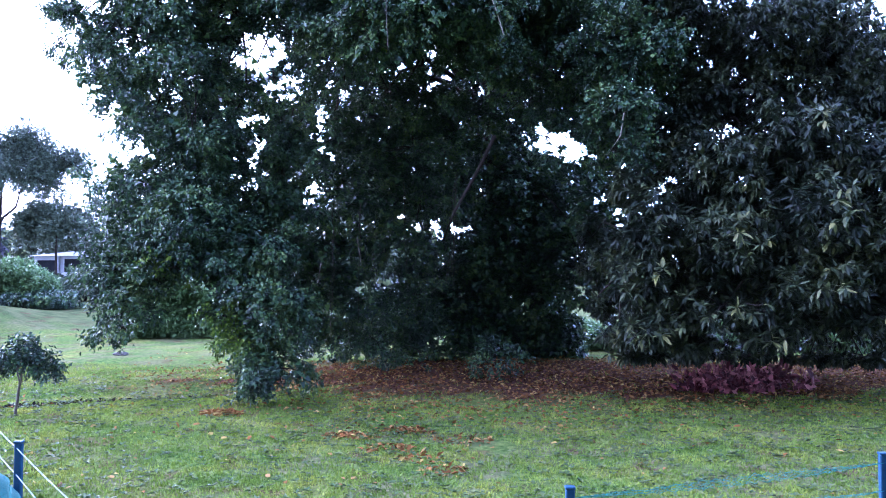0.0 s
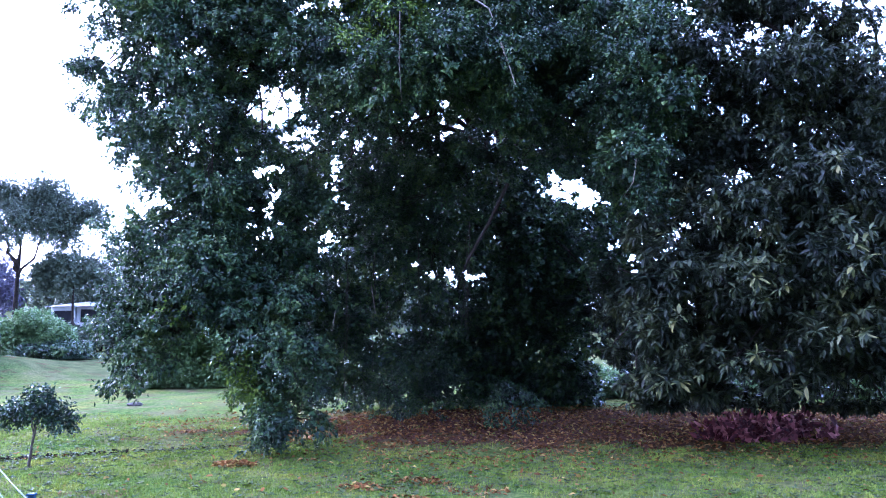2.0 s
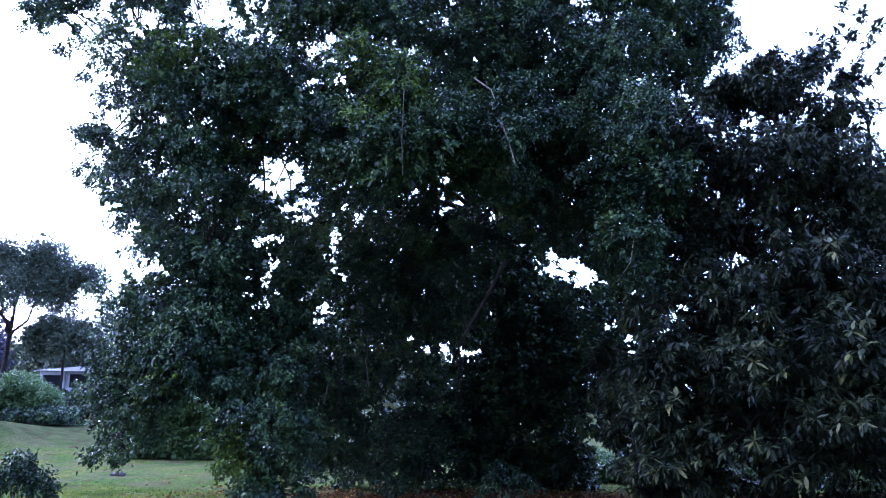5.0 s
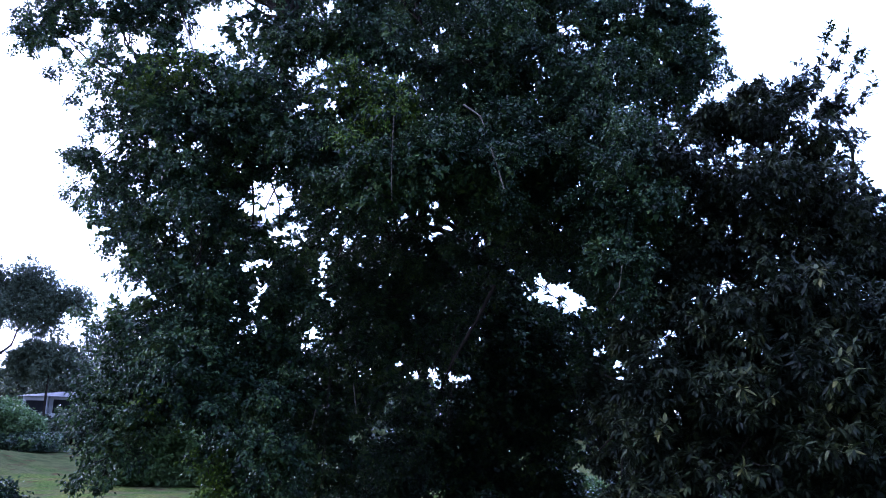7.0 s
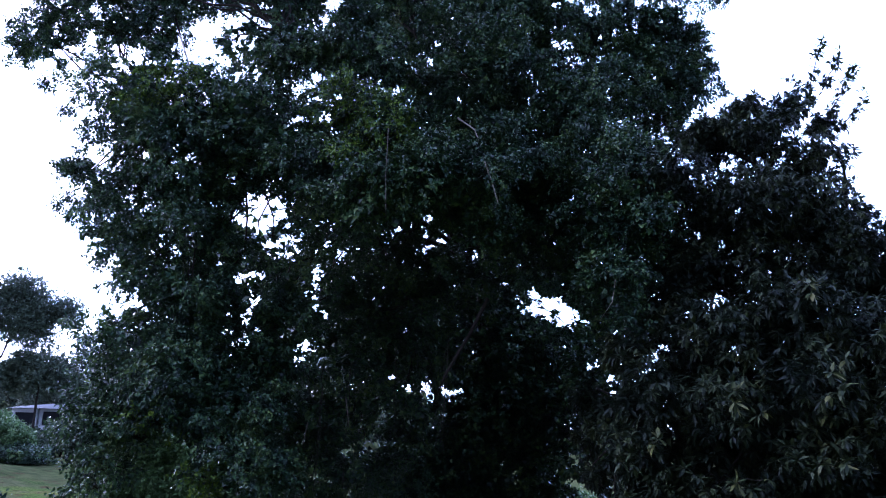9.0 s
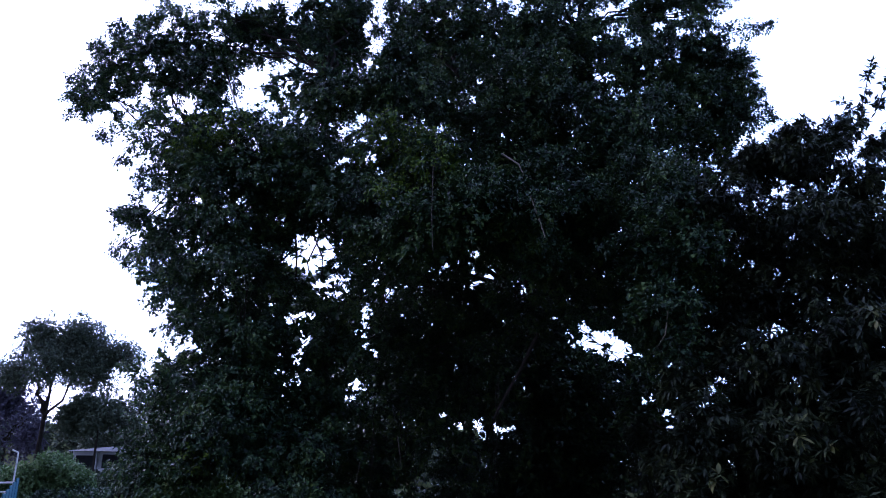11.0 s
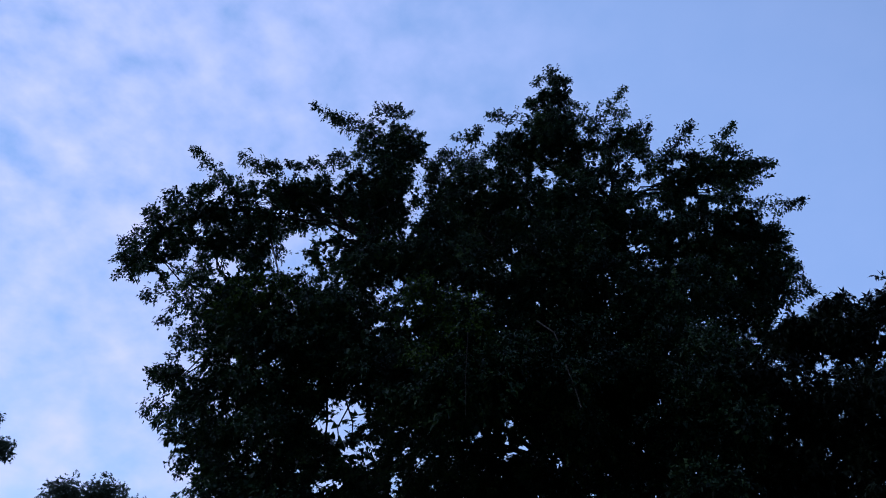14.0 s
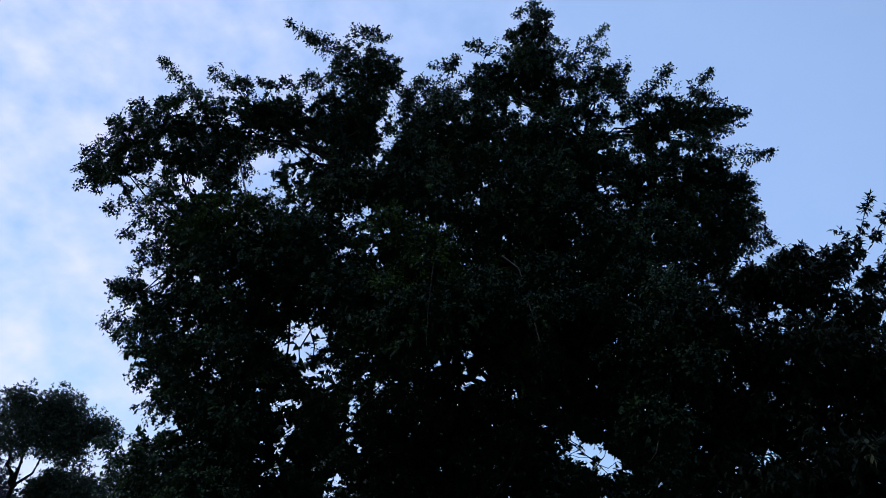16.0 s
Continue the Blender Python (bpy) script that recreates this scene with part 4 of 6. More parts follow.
mango_boughs.append(bough(9.48, 14.5, 1.79, 1.07, 1.3, 0.75, 1))
fig_sprays.append(shoot((-4.40, 18.2, 16.48), (-6.49, 18.2, 17.76)))
fig_sprays.append(shoot((-4.88, 18.2, 16.79), (-5.72, 18.2, 17.21)))
fig_sprays.append(shoot((-8.68, 18.2, 14.81), (-9.97, 18.2, 16.08)))
fig_sprays.append(shoot((-7.63, 18.2, 15.14), (-8.42, 18.2, 15.78)))
fig_sprays.append(shoot((-5.78, 18.2, 15.30), (-6.17, 18.2, 15.59)))
fig_sprays.append(shoot((-4.97, 18.2, 15.52), (-5.52, 18.2, 15.82)))
fig_sprays.append(shoot((-9.12, 18.2, 14.09), (-9.73, 18.2, 14.51)))
fig_sprays.append(shoot((-1.62, 18.2, 15.61), (-1.35, 18.2, 16.81)))
fig_sprays.append(shoot((-1.94, 18.2, 15.50), (-2.31, 18.2, 15.90)))
fig_sprays.append(shoot((0.08, 18.2, 17.02), (-0.93, 18.2, 17.32)))
fig_sprays.append(shoot((0.92, 18.2, 18.36), (0.92, 18.2, 19.00)))
fig_sprays.append(shoot((-0.30, 18.2, 15.75), (-0.81, 18.2, 16.11)))
fig_sprays.append(shoot((2.09, 18.2, 16.75), (3.02, 18.2, 18.22)))
fig_sprays.append(shoot((2.51, 18.2, 16.97), (3.06, 18.2, 17.34)))
fig_sprays.append(shoot((3.31, 18.2, 16.36), (3.65, 18.2, 16.68)))
fig_sprays.append(shoot((4.08, 18.2, 15.67), (4.89, 18.2, 16.86)))
fig_sprays.append(shoot((5.27, 18.2, 15.70), (6.07, 18.2, 16.78)))
fig_sprays.append(shoot((5.94, 18.2, 15.33), (6.97, 18.2, 15.46)))
fig_sprays.append(shoot((6.40, 18.2, 13.93), (7.49, 18.2, 14.19)))
fig_sprays.append(shoot((6.56, 18.2, 12.79), (6.81, 18.2, 13.05)))
fig_sprays.append(shoot((6.95, 18.2, 11.47), (7.29, 18.2, 11.51)))
fig_sprays.append(shoot((-10.42, 18.2, 13.57), (-10.89, 18.2, 13.84)))
fig_sprays.append(shoot((-10.99, 18.2, 12.88), (-11.36, 18.2, 12.77)))
fig_sprays.append(shoot((-9.07, 18.2, 10.56), (-9.65, 18.2, 10.37)))
fig_sprays.append(shoot((-9.71, 18.2, 11.21), (-10.25, 18.2, 11.11)))
fig_sprays.append(shoot((-8.72, 18.2, 8.89), (-9.47, 18.2, 8.86)))
fig_sprays.append(shoot((-8.76, 18.2, 7.91), (-9.12, 18.2, 7.60)))
fig_sprays.append(shoot((-9.08, 18.2, 8.27), (-9.39, 18.2, 7.88)))
fig_sprays.append(shoot((-6.86, 16.0, 3.03), (-7.42, 16.0, 2.90)))
fig_sprays.append(shoot((-6.89, 16.0, 1.61), (-7.41, 16.0, 1.08)))
fig_sprays.append(shoot((-6.54, 16.0, 1.61), (-6.70, 16.0, 1.08)))
fig_sprays.append(shoot((-7.14, 16.0, 2.67), (-7.61, 16.0, 2.44)))
mango_sprays.append(shoot((8.08, 15.6, 9.88), (8.61, 15.6, 11.52)))
mango_sprays.append(shoot((8.55, 15.6, 9.62), (9.31, 15.6, 10.94)))
mango_sprays.append(shoot((8.78, 15.6, 9.36), (9.51, 15.6, 10.19)))
mango_sprays.append(shoot((8.22, 15.6, 10.02), (7.77, 15.6, 10.69)))
mango_sprays.append(shoot((8.82, 15.6, 8.57), (9.10, 15.6, 8.91)))
mango_sprays.append(shoot((8.98, 15.6, 7.68), (9.39, 15.6, 7.44)))
mango_sprays.append(shoot((7.57, 15.6, 9.73), (7.93, 15.6, 10.28)))
mango_sprays.append(shoot((8.49, 15.6, 10.30), (9.03, 15.6, 11.28)))
mango_sprays.append(shoot((8.86, 15.6, 6.55), (9.44, 15.6, 6.44)))
openings.append(opening(-4.10, 7.92, 0.20, 0.22, 0.6))
openings.append(opening(-4.76, 7.68, 0.27, 0.18, 0.5))
openings.append(opening(-4.22, 7.50, 0.34, 0.12, 0.5))
openings.append(opening(-3.68, 7.48, 0.13, 0.13, 0.5))
openings.append(opening(-4.63, 8.22, 0.16, 0.07, 0.5))
openings.append(opening(-3.95, 6.87, 0.25, 0.27, 0.4))
openings.append(opening(-3.54, 6.80, 0.17, 0.25, 0.5))
openings.append(opening(-3.48, 7.14, 0.25, 0.09, 0.5))
openings.append(opening(-4.41, 6.12, 0.29, 0.18, 0.4))
openings.append(opening(-4.34, 5.72, 0.20, 0.34, 0.4))
openings.append(opening(-4.47, 5.25, 0.16, 0.16, 0.4))
openings.append(opening(-4.87, 5.31, 0.10, 0.20, 0.5))
openings.append(opening(-4.07, 5.45, 0.09, 0.23, 0.5))
openings.append(opening(-4.74, 6.12, 0.16, 0.16, 0.5))
openings.append(opening(-4.93, 4.82, 0.13, 0.09, 0.5))
openings.append(opening(-4.46, 4.58, 0.16, 0.17, 0.4))
openings.append(opening(-4.73, 4.51, 0.11, 0.11, 0.5))
openings.append(opening(-4.22, 4.84, 0.11, 0.11, 0.5))
openings.append(opening(-2.67, 7.03, 0.15, 0.15, 0.5))
openings.append(opening(-2.36, 6.80, 0.19, 0.14, 0.5))
openings.append(opening(-2.40, 6.57, 0.05, 0.08, 0.0))
openings.append(opening(-2.87, 6.26, 0.21, 0.22, 0.5))
openings.append(opening(-2.97, 5.85, 0.19, 0.32, 0.3))
openings.append(opening(-2.73, 5.41, 0.32, 0.16, 0.5))
openings.append(opening(-3.03, 4.33, 0.40, 0.35, 0.5))
openings.append(opening(-2.99, 4.74, 0.16, 0.21, 0.3))
openings.append(opening(-0.32, 6.93, 0.09, 0.19, 0.0))
openings.append(opening(-0.32, 7.27, 0.11, 0.14, 0.3))
openings.append(opening(0.15, 7.25, 0.17, 0.22, 0.3))
openings.append(opening(0.32, 6.83, 0.12, 0.09, 0.3))
openings.append(opening(0.79, 6.87, 0.21, 0.30, 0.3))
openings.append(opening(0.98, 7.03, 0.11, 0.14, 0.0))
openings.append(opening(0.39, 6.10, 0.08, 0.07, 0.0))
openings.append(opening(0.51, 5.31, 0.07, 0.27, 0.3))
openings.append(opening(0.92, 4.58, 0.08, 0.27, 0.3))
openings.append(opening(2.49, 5.62, 0.27, 0.35, 0.0))
openings.append(opening(2.89, 5.52, 0.32, 0.43, 0.0))
openings.append(opening(3.16, 5.38, 0.24, 0.35, 0.0))
openings.append(opening(2.09, 5.52, 0.19, 0.19, 0.3))
openings.append(opening(2.29, 5.95, 0.13, 0.13, 0.3))
openings.append(opening(1.96, 5.83, 0.08, 0.08, 0.0))
openings.append(opening(-0.16, 3.57, 0.13, 0.13, 0.8))
openings.append(opening(-0.12, 3.33, 0.11, 0.11, 0.8))
openings.append(opening(0.41, 3.53, 0.21, 0.09, 0.8))
openings.append(opening(0.68, 3.61, 0.13, 0.08, 0.3))
openings.append(opening(0.79, 3.24, 0.05, 0.05, 0.0))
openings.append(opening(3.61, 5.31, 0.07, 0.08, 0.0))
openings.append(opening(3.59, 4.24, 0.07, 0.13, 0.0))
openings.append(opening(3.82, 4.31, 0.11, 0.05, 0.3))
openings.append(opening(4.15, 3.67, 0.11, 0.07, 0.0))
openings.append(opening(1.79, 4.94, 0.05, 0.07, 0.0))
openings.append(opening(1.64, 6.15, 0.07, 0.09, 0.3))
openings.append(opening(-2.10, 7.52, 0.07, 0.07, 0.0))
openings.append(opening(-0.89, 8.16, 0.05, 0.11, 0.0))
openings.append(opening(-0.93, 7.54, 0.11, 0.14, 0.5))
openings.append(opening(-1.93, 6.16, 0.11, 0.07, 0.3))
openings.append(opening(-1.26, 5.99, 0.12, 0.12, 0.5))
openings.append(opening(-2.04, 6.23, 0.07, 0.07, 0.0))
openings.append(opening(-1.01, 3.91, 0.07, 0.07, 0.0))
openings.append(opening(3.30, 6.46, 0.16, 0.08, 0.5))
openings.append(opening(3.46, 1.31, 0.27, 0.20, 0.0))
openings.append(opening(3.27, 1.62, 0.24, 0.16, 0.3))
openings.append(opening(4.13, 1.55, 0.12, 0.09, 0.3))
openings.append(opening(6.45, 1.41, 0.16, 0.15, 0.3))
openings.append(opening(6.45, 1.67, 0.13, 0.07, 0.3))
openings.append(opening(6.91, 1.11, 0.40, 0.29, 0.5))
openings.append(opening(8.50, 0.92, 0.29, 0.29, 0.3))
openings.append(opening(9.69, 0.82, 0.66, 0.26, 0.3))
openings.append(opening(9.16, 1.14, 0.16, 0.11, 0.0))
openings.append(opening(1.87, 1.71, 0.11, 0.19, 0.3))
openings.append(opening(1.61, 2.01, 0.07, 0.07, 0.0))
openings.append(opening(1.01, 1.27, 0.11, 0.08, 0.3))
openings.append(opening(0.48, 2.04, 0.05, 0.05, 0.0))
openings.append(opening(0.81, 2.04, 0.05, 0.05, 0.0))
openings.append(opening(5.63, 5.09, 0.08, 0.11, 0.0))
openings.append(opening(5.92, 1.58, 0.08, 0.07, 0.0))
openings.append(opening(-9.16, 12.30, 0.16, 0.40, 0.3))
openings.append(opening(-10.69, 12.47, 0.26, 0.14, 0.5))
openings.append(opening(-9.73, 11.93, 0.39, 0.22, 0.5))
openings.append(opening(-10.13, 11.58, 0.23, 0.20, 0.3))
openings.append(opening(-9.40, 11.58, 0.26, 0.22, 0.5))
openings.append(opening(-7.89, 11.86, 0.18, 0.31, 0.3))
openings.append(opening(-8.08, 11.60, 0.15, 0.17, 0.3))
openings.append(opening(-8.37, 12.03, 0.26, 0.17, 0.5))
openings.append(opening(-6.93, 12.14, 0.28, 0.17, 0.5))
openings.append(opening(-6.88, 12.49, 0.13, 0.36, 0.5))
openings.append(opening(-6.03, 12.14, 0.26, 0.22, 0.0))
openings.append(opening(-6.24, 11.76, 0.22, 0.13, 0.3))
openings.append(opening(-5.67, 11.88, 0.18, 0.19, 0.3))
openings.append(opening(-5.36, 12.50, 0.26, 0.20, 0.3))
openings.append(opening(-5.23, 13.08, 0.21, 0.21, 0.3))
openings.append(opening(-5.52, 12.86, 0.26, 0.14, 0.5))
openings.append(opening(-5.60, 13.79, 0.08, 0.22, 0.3))
openings.append(opening(-4.63, 12.78, 0.20, 0.11, 0.5))
openings.append(opening(-4.78, 13.42, 0.31, 0.15, 0.5))
openings.append(opening(-2.96, 13.61, 0.28, 0.30, 0.3))
openings.append(opening(-3.24, 14.17, 0.21, 0.30, 0.5))
openings.append(opening(-2.95, 14.56, 0.26, 0.43, 0.5))
openings.append(opening(-3.16, 13.15, 0.20, 0.12, 0.3))
openings.append(opening(-3.28, 10.82, 0.19, 0.10, 0.3))
openings.append(opening(-3.67, 10.28, 0.22, 0.15, 0.3))
openings.append(opening(-2.94, 10.34, 0.22, 0.18, 0.3))
openings.append(opening(-2.61, 10.91, 0.14, 0.10, 0.3))
openings.append(opening(-7.42, 13.98, 0.30, 0.22, 0.5))
openings.append(opening(-6.79, 13.70, 0.40, 0.15, 0.5))
openings.append(opening(2.71, 15.12, 0.22, 0.18, 0.3))
openings.append(opening(2.29, 14.54, 0.25, 0.42, 0.5))
openings.append(opening(2.02, 15.41, 0.32, 0.44, 0.5))
openings.append(opening(3.26, 15.11, 0.25, 0.23, 0.5))
openings.append(opening(2.94, 13.71, 0.24, 0.13, 0.3))
openings.append(opening(3.48, 13.98, 0.36, 0.26, 0.5))
openings.append(opening(3.91, 13.62, 0.30, 0.29, 0.5))
openings.append(opening(4.62, 14.07, 0.22, 0.16, 0.3))
openings.append(opening(5.20, 13.89, 0.24, 0.14, 0.3))
openings.append(opening(5.03, 14.44, 0.36, 0.24, 0.5))
openings.append(opening(5.72, 13.36, 0.08, 0.10, 0.0))
openings.append(opening(4.06, 12.83, 0.14, 0.13, 0.3))
openings.append(opening(3.09, 12.56, 0.35, 0.17, 0.5))
openings.append(opening(4.74, 11.74, 0.22, 0.16, 0.5))
openings.append(opening(4.27, 11.25, 0.11, 0.28, 0.5))
openings.append(opening(5.44, 11.75, 0.09, 0.18, 0.3))
openings.append(opening(5.82, 10.95, 0.11, 0.13, 0.5))
openings.append(opening(-2.17, 15.14, 0.18, 0.32, 0.5))
openings.append(opening(-0.87, 15.33, 0.23, 0.22, 0.5))

for k in range(110):  # pinholes
    openings.append(opening(rng.uniform(-8.5, 6.5), rng.uniform(3.6, 15.5), rng.uniform(0.05, 0.09), rng.uniform(0.05, 0.1)))

# the dense heart of each bough
fig_boughs += [(c, r * 0.62, 1.0, False, False, True) for c, r, fill, young, sprig, inner in fig_boughs if not (sprig or inner) and fill > 0.85]

# the far half of the crown
for k in range(34):
    a, h = rng.uniform(-7.5, 7.5), rng.uniform(4.5, 12.5)
    fig_boughs.append(bough(a * (1.15 - h / 26), 25.6 - 0.035 * a * a - 0.12 * max(h - 9, 0), h, 1.9, 1.2, 1.5, 0.9, inner=True))


def fig_foliage(boughs, sprays):
    """All the small leaves of the fig: verts, faces and material index."""
    vs, fs, mi, o = [], [], [], 0
    global rng
    for number, (c, r, fill, young, sprig, inner) in enumerate(boughs):
        rng = np.random.default_rng(100 + number)
        back = inner and c[1] > 23.5
        big = 2.0 if back else 1.2 if inner else 1.0
        area = math.pi * r[0] * r[2]
        core = np.maximum(r - 0.13, 0.03 if sprig else 0.1)
        high, many = c[2] > 9, 20 if inner else 22
        tufts = int(6.5 * area) + 3
        tc, td = shell_points(c, core, tufts)
        tr = rng.uniform(0.22, 0.42, tufts) * min(1.0, (0.1 if sprig else 0.45) + r.min())
        ok = noise_keep(tc, 1.1, (-0.15 - 0.8 * (fill - 0.45)) if inner or sprig or high else -0.06 - 0.62 * (fill - 0.45))
        tc, td, tr = tc[ok], td[ok], tr[ok]
        if not len(tc):
            continue
        twigs = int(area * fill * (17 if back else 46 if inner else 118 if high else 106)) + 6
        pick = rng.integers(0, len(tc), twigs)
        face = unit(td[pick] * 0.7 + rng.normal(0, 0.75, (twigs, 3)) + np.array([0, 0, 0.55]))
        p = tc[pick] + face * (tr[pick] * rng.random(twigs) ** 0.35)[:, None] * np.array([1.25, 1.05, 0.58])
        b, w, up, L, W = frond(p, unit(face + rng.normal(0, 0.3, face.shape)), many, 0.25 * big, (0.122 if inner else 0.092) * big, (0.066 if inner else 0.057) * big)
        up = unit(up + np.repeat(face, many, 0) * 0.5 + np.array([0, 0, 0.3]))
        k = (b[:, 2] > 0.06) & clear_of(b, openings, 0.10 if back else 0.03 if inner else 0.0)
        v, f = sliver_arrays(b[k], w[k], up[k], L[k], W[k] * (2.2 if back else 1.7)) if inner else leaf_arrays(b[k], w[k], up[k], L[k], W[k])
        vs.append(v)
        fs.append(f + o)
        mi.append((rng.random(len(f) // 2) < 0.6).repeat(2).astype(int) if young else np.zeros(len(f), int))
        o += len(v)
    rng = np.random.default_rng(99)
    for a, z in sprays:
        size = np.linalg.norm(z - a)
        n = int(40 * size) + 14
        s = rng.random(n)
        p = a + (z - a) * s[:, None] + rng.normal(0, 1, (n, 3)) * (0.02 + 0.16 * (1 - s))[:, None]
        d = np.tile(unit(z - a), (n, 1)) + rng.normal(0, 0.45, (n, 3))
        b, w, up, L, W = frond(p, unit(d), 7, 0.2, 0.105, 0.052, 0.8, 0.15)
        v, f = leaf_arrays(b, w, up, L, W)
        vs.append(v)
        fs.append(f + o)
        mi.append(np.zeros(len(f), int))
        o += len(v)
    return np.concatenate(vs), np.concatenate(fs), np.concatenate(mi)


fig = thing("fig_tree", (1.46, 23.4, 0), "huge weeping fig with dark glossy leaves hanging to the ground", "tree")
trunk_parts = []
for k in range(9):  # fused stems and buttress roots
    a = k / 9 * 2 * math.pi
    foot = (1.46 + 0.45 * math.cos(a), 23.4 + 0.65 * math.sin(a), -0.1)
    top = (1.46 + 0.08 * math.cos(a + 0.3), 23.4 + 0.08 * math.sin(a + 0.3), 7.6)
    trunk_parts.append(tube(bent(foot, top, 9, 0, 0.02), np.linspace(0.22, 0.06, 9), 8))
v, f = tubes(trunk_parts)
attach("trunk", mesh_of("trunk", v, f, [bark], smooth=True), fig, "fluted grey trunk of fused stems")
limb_ends = [(-7.6, 18.4, 10.2), (-4.2, 17.8, 12.6), (-0.8, 18.8, 13.2), (2.6, 19.2, 14.8), (6.2, 18.8, 11.8), (4.8, 16.4, 9.2), (-4.6, 17.6, 9.4), (-1.2, 17.0, 9.0)]
limb_paths = []
for e in limb_ends:
    s = (1.46 + rng.uniform(-0.15, 0.15), 23.4 + rng.uniform(-0.15, 0.15), rng.uniform(6.9, 7.7))
    path = bent(s, e, 10, 0.06, 0.05)
    limb_paths.append(path)
    v, f = tube(path, np.linspace(0.09, 0.03, 10), 7)
    attach("limb", mesh_of("limb", v, f, [bark], smooth=True), fig)
joints = np.concatenate(limb_paths)
smaller = []
for c, r, fill, young, sprig, inner in fig_boughs:
    s = joints[np.argmin(np.linalg.norm(joints - c, axis=1) + 0.4 * np.maximum(joints[:, 2] - c[2], 0))]
    if sprig:
        continue
    if np.linalg.norm(s - c) < 4.5:
        smaller.append(tube(bent(s, c, 7, 0.05, 0.12), np.linspace(0.04, 0.012, 7), 5))
    for k in range(5):
        smaller.append(tube(bent(c, c + unit(rng.normal(size=3)) * r * 0.85, 5, -0.03, 0.15), np.linspace(0.014, 0.004, 5), 4))
for a, z in fig_sprays:
    smaller.append(tube(bent(a, z, 5, 0, 0.04), np.linspace(0.014, 0.004, 5), 4))
v, f = tubes(smaller)
attach("branchwork", mesh_of("branchwork", v, f, [bark], smooth=True), fig, kind="stuff")
v, f, mi = fig_foliage(fig_boughs, fig_sprays)
attach("crown", mesh_of("fig_crown", v, f, [fig_leaf, fig_young], mi), fig, "dense small dark green leaves with sky gaps", "stuff")


def bare_stem(points, r0, r1, mat=twig_bark):
    v, f = tube(np.array(points), np.linspace(r0, r1, len(points)), 6)
    attach("hanging_stem", mesh_of("hanging_stem", v, f, [mat], smooth=True), fig, "bare hanging stem")


bare_stem([(-0.97, 13.0, 7.95), (-0.98, 13.0, 7.0), (-0.94, 12.95, 6.3)], 0.010, 0.004, sapling_bark)
bare_stem([(0.84, 13.7, 7.62), (0.97, 13.7, 7.25), (1.10, 13.7, 6.81)], 0.018, 0.011)
bare_stem([(0.33, 15.0, 9.08), (0.69, 15.0, 8.83), (0.79, 15.0, 8.58)], 0.02, 0.012)
bare_stem([(1.16, 17.0, 5.59), (0.78, 17.0, 4.81), (0.24, 17.0, 3.86), (0.00, 17.0, 3.24)], 0.05, 0.028, bark)
bare_stem([(1.82, 16.0, 8.66), (2.67, 16.2, 8.76), (3.18, 16.5, 9.54)], 0.016, 0.010)
bare_stem([(-6.89, 17.6, 12.75), (-6.63, 17.6, 12.05), (-6.30, 17.6, 11.21)], 0.03, 0.018, bark)
bare_stem([(-3.71, 17.0, 7.54), (-3.39, 17.0, 7.62), (-2.98, 17.0, 7.42)], 0.02, 0.012)
bare_stem([(3.40, 14.2, 5.55), (3.32, 14.2, 5.07), (3.07, 14.2, 4.70)], 0.013, 0.008)
bare_stem([(-2.36, 14.8, 2.71), (-2.42, 14.8, 2.32)], 0.01, 0.006, sapling_bark)
bare_stem([(-1.69, 15.0, 3.21), (-1.60, 15.0, 2.65)], 0.01, 0.006, sapling_bark)
bare_stem([(-6.51, 17.0, 11.96), (-6.16, 17.0, 11.13)], 0.02, 0.012)

rng = np.random.default_rng(31)
for k in range(7):  # thin aerial roots that hang inside the crown
    x, y, z = rng.uniform(-2.6, 0.6), rng.uniform(16.6, 18.2), rng.uniform(3.2, 5.4)
    p = bent((x, y, z), (x + rng.normal(0, 0.12), y, z - rng.uniform(1.2, 2.8)), 7, 0, 0.03)
    v, f = tube(p, np.linspace(0.008, 0.005, 7), 5)
    attach("aerial_root", mesh_of("aerial_root", v, f, [bark], smooth=True), fig)

# ---- the mango ----
def mango_arrays(origin, way, size=0.205):
    """Whorls of long drooping leaves at twig ends."""
    n, count = len(origin), 12
    a = rng.uniform(0, 2 * math.pi, (n, count))
    ref = np.where(np.abs(way[:, 2:3]) > 0.9, [[1.0, 0, 0]], [[0, 0, 1.0]])
    u = unit(np.cross(way, ref))
    w = np.cross(way, u)
    out = np.cos(a)[..., None] * u[:, None] + np.sin(a)[..., None] * w[:, None]
    d = unit(out + way[:, None] * rng.uniform(0.0, 0.9, (n, count, 1)) + np.array([0, 0, -0.55]))
    p = origin[:, None] + way[:, None] * rng.uniform(-0.10, 0.02, (n, count, 1))
    up = unit(rng.normal(0, 0.3, p.shape) + np.array([0, -0.15, 1.0]))
    k = n * count
    return p.reshape(-1, 3), d.reshape(-1, 3), up.reshape(-1, 3), size * rng.uniform(0.6, 1.15, k), size * 0.31 * rng.uniform(0.8, 1.25, k)


mango = thing("mango_tree", (11.5, 19.0, 0), "broad mango tree with long drooping leaves down to the ground", "tree")
v, f = tube(bent((11.5, 19.0, -0.1), (10.8, 18.6, 3.4), 8, 0, 0.03), np.linspace(0.34, 0.22, 8), 10)
attach("trunk", mesh_of("trunk", v, f, [bark], smooth=True), mango)
mango_paths = []
